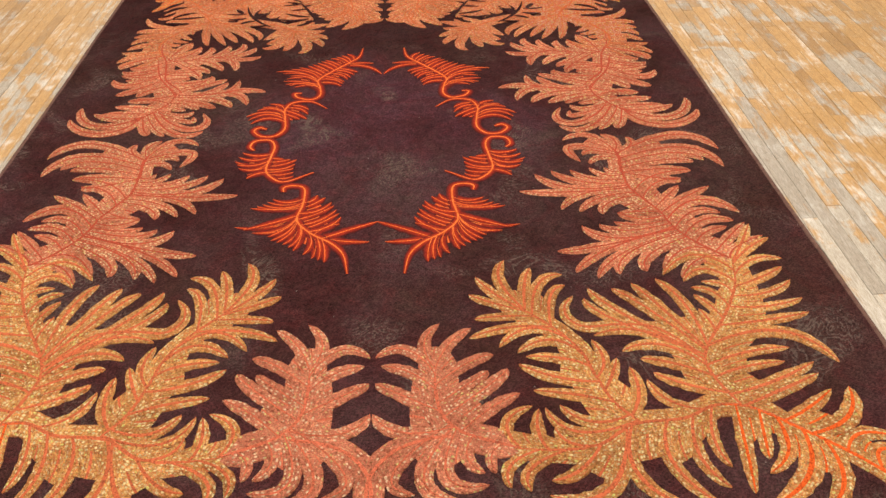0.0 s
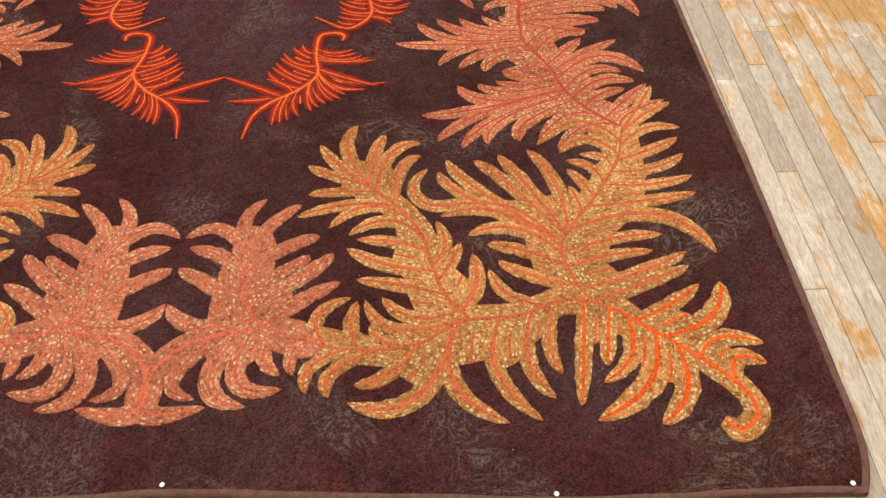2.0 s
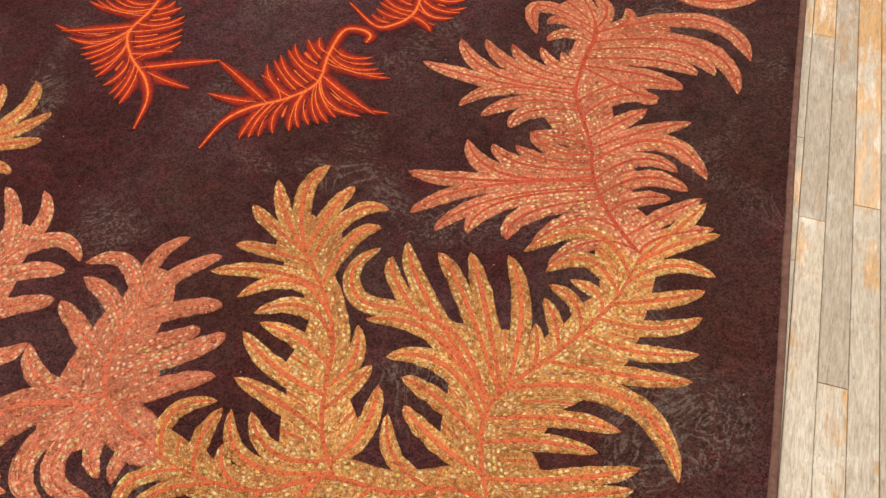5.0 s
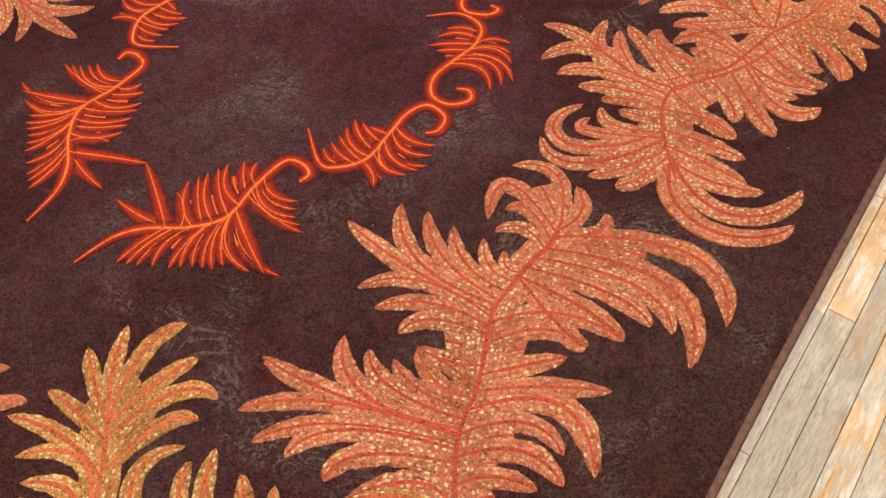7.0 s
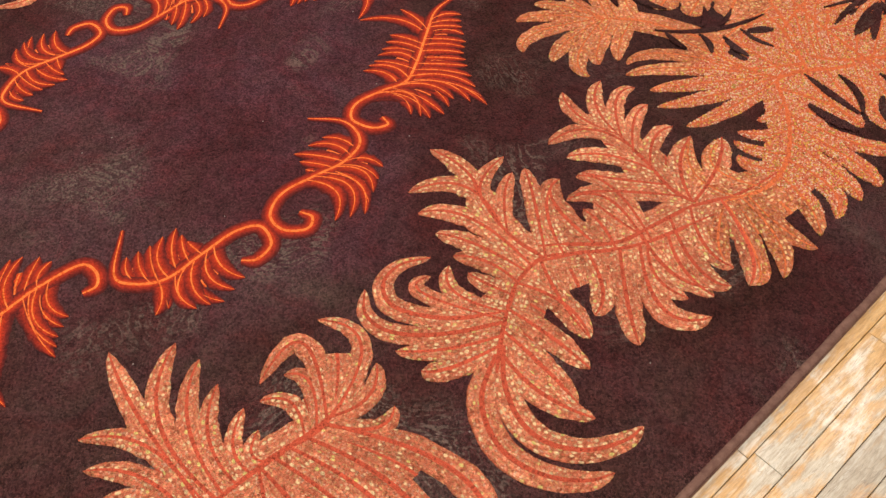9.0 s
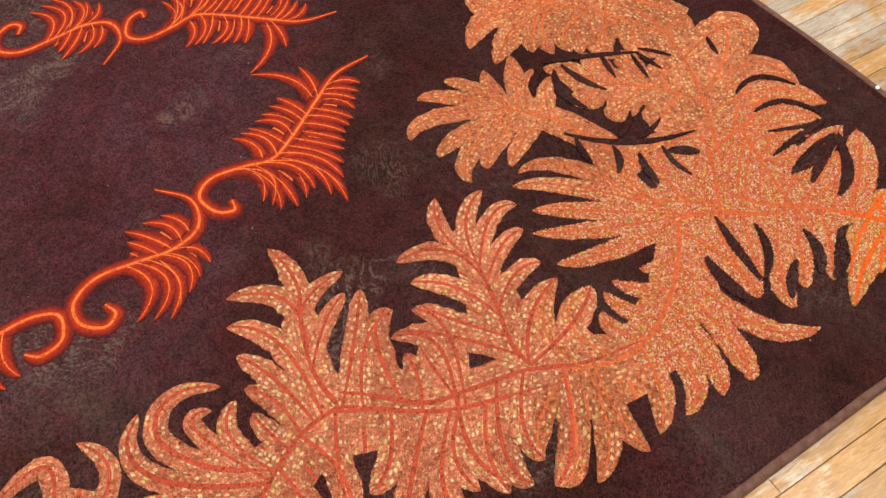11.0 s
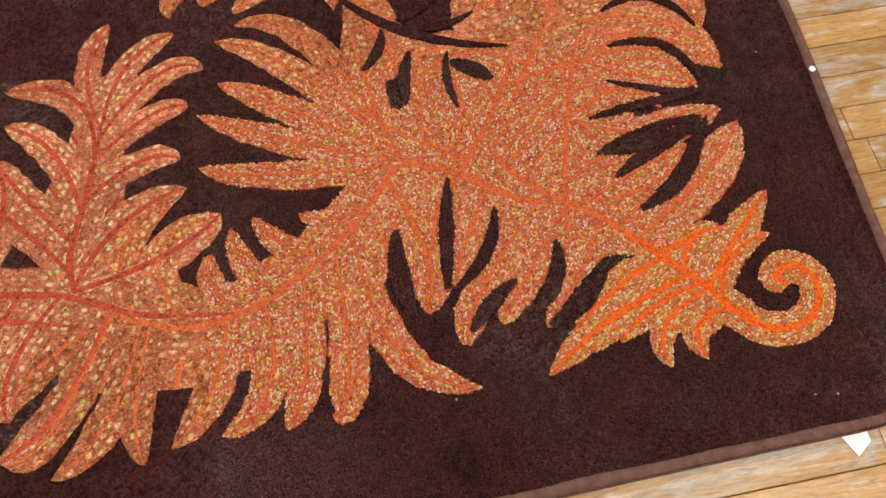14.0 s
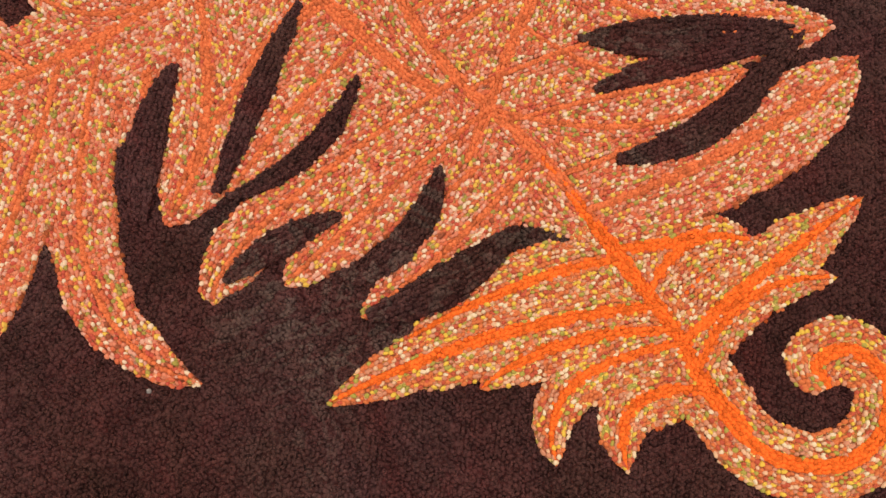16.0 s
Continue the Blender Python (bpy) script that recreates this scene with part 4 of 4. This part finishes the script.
plume("red_side_low", "red", 0.034,
      [(0.467, -0.076), (0.486, -0.05), (0.471, -0.008), (0.417, 0.0), (0.394, -0.046), (0.399, -0.119), (0.406, -0.209), (0.371, -0.265), (0.325, -0.28), (0.234, -0.216)],
      [(0.68, 0.303, -0.241, 0.2, 0, 23), (0.63, 0.308, -0.192, 0.2, 0, 23), (0.56, 0.303, -0.13, 0.3, 0, 23), (0.46, 0.35, -0.131, 0.2, 0, 23), 
       (0.63, 0.469, -0.266, 0.2, 0, 23), (0.57, 0.474, -0.213, -0.2, 0, 23), (0.52, 0.508, -0.2, -0.3, 0, 23), (0.46, 0.529, -0.152, -0.4, 0, 23), 
       (0.41, 0.508, -0.093, -0.5, 0, 23)])
plume("red_side_high", "red", 0.034,
      [(0.44, 0.082), (0.47, 0.093), (0.488, 0.066), (0.456, 0.029), (0.405, 0.032), (0.372, 0.085), (0.378, 0.168), (0.386, 0.238), (0.359, 0.3), (0.285, 0.312), (0.218, 0.257)],
      [(0.69, 0.291, 0.245, -0.3, 0, 23), (0.62, 0.292, 0.168, -0.3, 0, 23), (0.53, 0.348, 0.16, 0.2, 0, 23), (0.6, 0.456, 0.288, 0.4, 0, 23), 
       (0.58, 0.5, 0.227, 0.4, 0, 23), (0.53, 0.536, 0.177, 0.5, 0, 23), (0.47, 0.509, 0.121, 0.5, 0, 23)])
plume("red_high", "red", 0.036,
      [(0.332, 0.384), (0.359, 0.378), (0.344, 0.345), (0.29, 0.329), (0.255, 0.367), (0.26, 0.439), (0.273, 0.5), (0.237, 0.564), (0.162, 0.661), (0.108, 0.737), (0.093, 0.829)],
      [(0.72, 0.003, 0.568, -0.2, 0, 23), (0.74, 0.04, 0.674, -0.2, 0, 23), (0.66, 0.107, 0.586, -0.3, 0, 23), (0.6, 0.137, 0.535, -0.3, 0, 23), 
       (0.52, 0.161, 0.493, -0.3, 0, 23), (0.42, 0.171, 0.452, -0.3, 0, 23), (0.8, 0.166, 0.77, 0.3, 0, 23), (0.76, 0.208, 0.737, 0.3, 0, 23), 
       (0.69, 0.258, 0.705, 0.3, 0, 23), (0.62, 0.289, 0.671, 0.3, 0, 23), (0.55, 0.33, 0.646, 0.2, 0, 23), (0.48, 0.401, 0.607, 0.2, 0, 23), 
       (0.44, 0.464, 0.585, 0.2, 0, 23), (0.42, 0.397, 0.542, 0.3, 0, 23), (0.39, 0.421, 0.492, 0.4, 0, 23), (0.35, 0.41, 0.46, 0.5, 0, 23)] + [
       (0.31, 0.37, 0.437, 0.5, 0, 23)])
plume("far_centre_leaf", "orange", 0.085,
      [(0.382, 1.563), (0.284, 1.494), (0.196, 1.442), (0.162, 1.322), (0.171, 1.186)],
      [(0.79, 0.005, 1.18, 0.69, 0.33, 68), (0.86, 0.187, 1.071, -0.47, 0.24, 68), (0.83, 0.275, 1.09, -0.19, 0.11, 68), (0.75, 0.326, 1.202, -0.25, 0.09, 65), 
       (0.62, 0.36, 1.255, 0.01, 0.15, 62), (0.41, 0.378, 1.339, -0.18, 0.28, 60), (0.65, 0.017, 1.222, 0.07, 0.3, 64), (0.58, 0.01, 1.282, 0.01, 0.16, 62), 
       (0.48, 0.006, 1.387, -0.11, 0.22, 59), (0.45, 0.048, 1.48, -0.08, 0.25, 57), (0.35, 0.213, 1.643, 0.76, 0.3, 53), (0.25, 0.285, 1.601, 1.02, 0.37, 52), 
       (0.16, 0.316, 1.578, 1.15, 0.37, 45), (0.94, 0.149, 1.095, -0.12, 0.01, 53), (0.79, 0.281, 1.184, -0.15, 0.17, 60), (0.59, 0.349, 1.308, 0.01, 0.21, 54)] + [
       (0.53, 0.031, 1.347, -0.04, 0.11, 54)])
plume("far_centre_leaf_curl", "orange", 0.05,
      [(0.221, 1.475), (0.134, 1.494), (0.051, 1.536), (0.004, 1.597), (0.007, 1.647), (0.056, 1.67), (0.136, 1.646)],
      [])
plume("far_centre_leaf_hook", "orange", 0.04,
      [(0.246, 1.481), (0.16, 1.506), (0.107, 1.547), (0.095, 1.581), (0.121, 1.608)],
      [])
for row in [(1.079, 1.107, 0.958, 1.103, 23, 0.13),
            (1.051, 1.155, 0.894, 1.183, 17, 0.02),
            (1.053, 1.163, 0.948, 1.237, 15, -0.25),
            (1.112, 1.174, 1.054, 1.244, 18, 0.10),
            (1.100, 1.258, 1.009, 1.307, 19, -0.26),
            (1.122, 1.273, 1.046, 1.365, 25, -0.16),
            (0.892, 1.395, 0.863, 1.553, 18, -0.12),
            (0.933, 1.410, 0.870, 1.553, 18, 0.06),
            (0.985, 1.431, 0.876, 1.545, 22, -0.24),
            (0.549, 1.068, 0.693, 1.310, 15, -0.21),
            (0.634, 1.133, 0.701, 1.094, 15, 0.24),
            (0.622, 1.157, 0.572, 1.231, 13, -0.15)]:
    inlay(*row)
for row in [(0.636, 1.169, 0.624, 1.273, 12, -0.21),
            (0.680, 1.167, 0.767, 1.149, 16, -0.11),
            (0.689, 1.222, 0.786, 1.221, 10, -0.17),
            (0.707, 1.223, 0.746, 1.277, 23, 0.08),
            (0.572, 1.082, 0.651, 1.067, 14, -0.10),
            (0.369, 1.192, 0.492, 1.229, 16, -0.13),
            (0.374, 1.168, 0.514, 1.158, 20, -0.30),
            (0.422, 1.080, 0.357, 1.149, 18, 0.27),
            (0.339, 1.156, 0.432, 1.370, 14, 0.06),
            (0.385, 1.292, 0.472, 1.270, 12, -0.02),
            (0.429, 1.350, 0.511, 1.334, 10, -0.01),
            (0.426, 1.364, 0.506, 1.378, 10, 0.00)]:
    inlay(*row)
for row in [(0.421, 1.376, 0.482, 1.426, 10, 0.08),
            (0.476, 1.539, 0.538, 1.520, 11, -0.04),
            (0.657, 1.462, 0.707, 1.594, 14, 0.58),
            (0.721, 1.456, 0.800, 1.575, 14, 0.47),
            (0.779, 1.439, 0.820, 1.571, 9, -0.08),
            (0.837, 1.397, 0.820, 1.571, 12, 0.04),
            (0.890, 1.400, 0.859, 1.553, 15, 0.07),
            (0.929, 1.420, 0.886, 1.498, 12, -0.04),
            (0.983, 1.438, 0.862, 1.561, 16, -0.16)]:
    inlay(*row)


# ---- single loops of pile, where the camera comes down to the rug ----
def hook_loops(x0, x1, y0, y1, pitch):
    """Sets one small dome of yarn on every spot of a close hexagonal grid, in the yarns of what lies there."""
    view = bpy.context.view_layer
    view.update()
    graph = bpy.context.evaluated_depsgraph_get()
    rng = np.random.default_rng(5)
    spots = {}
    for j in range(int((y1 - y0) / (pitch * 0.866))):
        for i in range(int((x1 - x0) / pitch)):
            x = x0 + (i + 0.5 * (j % 2)) * pitch + rng.uniform(-0.22, 0.22) * pitch
            y = y0 + j * pitch * 0.866 + rng.uniform(-0.22, 0.22) * pitch
            hit, spot, normal, face, ob, m = scene.ray_cast(graph, Vector((x, y, 0.1)), Vector((0, 0, -1)))
            if not hit or ob.parent is None or spot.z < 0.005:
                continue
            me = ob.data
            if len(me.polygons) <= face or not me.materials or me.name.startswith("hem"):
                continue
            mat = me.materials[me.polygons[face].material_index]
            key = mat.name
            column, row = face % 9, face // 9
            # edge loops carry the same dark line and painted groove shadow
            if me.name.startswith("frond") and key.endswith("_tweed") and column in (0, 8) and row < 11:
                key = key.replace("_tweed", "_border")
            spin, long = rng.uniform(0, 6.28), rng.uniform(0.95, 1.5)
            if "rows" in me.uv_layers:
                # loops stand in rows along the frond
                poly = me.polygons[face]
                a, b, c, d = (me.vertices[v].co for v in poly.vertices)
                along_way, side = (d - a).to_2d(), (b - a).to_2d()
                if side.length > 1e-6 and along_way.length > 1e-6:
                    share = (spot - a).to_2d().dot(side) / side.length_squared
                    layer = me.uv_layers["rows"].data
                    u0, u1 = layer[poly.loop_start].uv[0], layer[poly.loop_start + 1].uv[0]
                    u = u0 + (u1 - u0) * share
                    step = (round(u / 0.0036) * 0.0036 - u) * 0.5 * (1 if u1 > u0 else -1)
                    spot = spot + (side.normalized() * step).to_3d()
                    spin, long = math.atan2(along_way.y, along_way.x) + rng.uniform(-0.6, 0.6), rng.uniform(1.0, 1.4)
            spots.setdefault(key, []).append((spot.x, spot.y, spot.z, spin, long))
    for key, found in spots.items():
        yarns = FIELD_LOOPS if key == FIELD.name else None
        for mix, (tones, core, rib) in MIXES.items():
            if key == mix + "_tweed":
                yarns = loop_yarn(key + "_loops", [(at, tuple(k * 0.62 + g * 0.14 for k, g in zip(tone, tones[0][1]))) for at, tone in tones], "CONSTANT")
            elif key == mix + "_rib_yarn":
                yarns = loop_yarn(key + "_loops", [(0.0, tuple(k * 0.55 for k in rib)), (0.4, tuple(k * 0.82 for k in rib)), (1.0, tuple(k * 0.94 for k in rib))], "LINEAR")
            elif key == mix + "_border":
                yarns = loop_yarn(key + "_loops", [(0.0, tuple(k * 0.25 for k in core)), (1.0, tuple(k * 0.6 for k in core))], "LINEAR")
        if yarns is None:
            continue
        p = np.array(found)
        n, k = len(p), 6
        turn = np.arange(k) * 2 * math.pi / k
        r = pitch * rng.uniform(0.5, 0.72, n)
        tall = rng.uniform(0.0008, 0.0022, n)
        lean = rng.uniform(-0.0005, 0.0005, (n, 2))
        spin, long = p[:, 3], p[:, 4]
        verts = np.zeros((n, 2 * k + 1, 3))
        for ring, (share, lift) in enumerate(((1.0, -0.0008), (0.72, 0.72))):
            for a in range(k):
                u, v = np.cos(turn[a]) * share * r * long, np.sin(turn[a]) * share * r / long
                verts[:, ring * k + a, 0] = p[:, 0] + u * np.cos(spin) - v * np.sin(spin) + (lean[:, 0] if ring else 0)
                verts[:, ring * k + a, 1] = p[:, 1] + u * np.sin(spin) + v * np.cos(spin) + (lean[:, 1] if ring else 0)
                verts[:, ring * k + a, 2] = p[:, 2] + (lift * tall if ring else lift)
        verts[:, 2 * k, :2] = p[:, :2] + lean * 1.4
        verts[:, 2 * k, 2] = p[:, 2] + tall
        one = [(a, (a + 1) % k, k + (a + 1) % k, k + a) for a in range(k)]
        caps = [(k + a, k + (a + 1) % k, 2 * k) for a in range(k)]
        faces = []
        for q in range(n):
            o = q * (2 * k + 1)
            faces += [tuple(o + e for e in f) for f in one] + [tuple(o + e for e in f) for f in caps]
        ob = part("pile", verts.reshape(-1, 3).tolist(), faces, yarns, rug, "", None, True)
        tagged(ob, kind="stuff")


hook_loops(0.70, 1.32, 0.85, 1.72, 0.0033)

# ---- pins and paper ----
def pin(x, y):
    """A white push pin: low dome on a short collar."""
    verts, faces, k = [], [], 12
    rings = ((0.0024, 0.0), (0.0025, 0.003), (0.0046, 0.004), (0.0048, 0.0055), (0.0036, 0.0068), (0.0012, 0.0074))
    z0 = lie(x, y) + 0.0005
    for r, z in rings:
        verts += [(x + r * math.cos(6.2832 * i / k), y + r * math.sin(6.2832 * i / k), z0 + z) for i in range(k)]
    for j in range(len(rings) - 1):
        for i in range(k):
            faces.append((j * k + i, j * k + (i + 1) % k, (j + 1) * k + (i + 1) % k, (j + 1) * k + i))
    faces.append(tuple(range((len(rings) - 1) * k, len(rings) * k)))
    faces.append(tuple(range(k - 1, -1, -1)))
    tagged(part("push_pin", verts, faces, PLASTIC), "small round white plastic push pin at the rug's edge", "pin", "pins in the rug")


for spot in ((0.080, -1.732), (0.797, -1.775), (1.325, -1.774), (0.812, 1.739)):
    pin(*spot)


def paper_scrap():
    outline = ((1.310, 1.586), (1.310, 1.624), (1.330, 1.624), (1.345, 1.603))
    verts = [(x, y, z) for z in (0.0012, 0.0018) for x, y in outline]
    faces = [(3, 2, 1, 0), (4, 5, 6, 7)] + [(i, (i + 1) % 4, 4 + (i + 1) % 4, 4 + i) for i in range(4)]
    tagged(part("paper_scrap", verts, faces, PAPER), "folded corner of white paper label under the rug's edge", "paper")


paper_scrap()

# ---- floor boards ----
PITCH, GAP, THICK = 0.0538, 0.0011, 0.015
SKEW = radians(0.45)
LENGTHS = (0.34, 0.46, 0.58, 0.74, 0.92, 1.2)


def board_shape(length, x0=0.0, y0=0.0, z0=0.0):
    """One strip with eased upper edges."""
    w, e = PITCH / 2 - GAP / 2, 0.0011
    l0, l1 = 0.0004, length - 0.0004
    verts = [(x0 + x, y0 + y, z0 + z) for z, i in ((-THICK, 0.0), (-e, 0.0), (0.0, e))
             for x, y in ((-w + i, l0 + i * 0.6), (w - i, l0 + i * 0.6), (w - i, l1 - i * 0.6), (-w + i, l1 - i * 0.6))]
    faces = [(8, 9, 10, 11)]
    for r in (0, 4):
        faces += [(r + i, r + (i + 1) % 4, r + 4 + (i + 1) % 4, r + 4 + i) for i in range(4)]
    return verts, faces


def lay_boards():
    rng = random.Random(11)
    shared = {}
    rest_v, rest_f = [], []
    for row in range(-118, 69):
        x = 1.3445 + row * PITCH
        if abs(x) > 4.955:
            continue
        y = -4.94
        while y < 4.9:
            length = rng.choice(LENGTHS) if y > -4.94 else rng.uniform(0.1, 0.9)
            y1 = y + length
            beside = y > -1.95 and y1 < 2.6 and (1.30 < x < 2.25 or -1.85 < x < -1.36)
            before = -1.36 < x < 1.30 and y < -1.7 < y1
            z = rng.uniform(-0.0006, 0.0004)
            if y1 > 4.95:
                length = 4.95 - y
                y1 = 4.95
            if beside or before:
                if length not in shared:
                    me = bpy.data.meshes.new("plank")
                    me.from_pydata(*board_shape(length)[:1], [], board_shape(length)[1])
                    me.materials.append(WOOD)
                    shared[length] = me
                ob = new("plank", shared[length])
                ob.parent = floor
                ob.matrix_basis = Matrix.Rotation(SKEW, 4, "Z") @ pose(x, y, z)
            else:
                v, f = board_shape(length, x, y, z)
                k = len(rest_v)
                c, s = math.cos(SKEW), math.sin(SKEW)
                rest_v += [(c * a - s * b, s * a + c * b, h) for a, b, h in v]
                rest_f += [tuple(k + i for i in q) for q in f]
            y = y1
    tagged(part("planks", rest_v, rest_f, WOOD, floor), kind="stuff")


lay_boards()
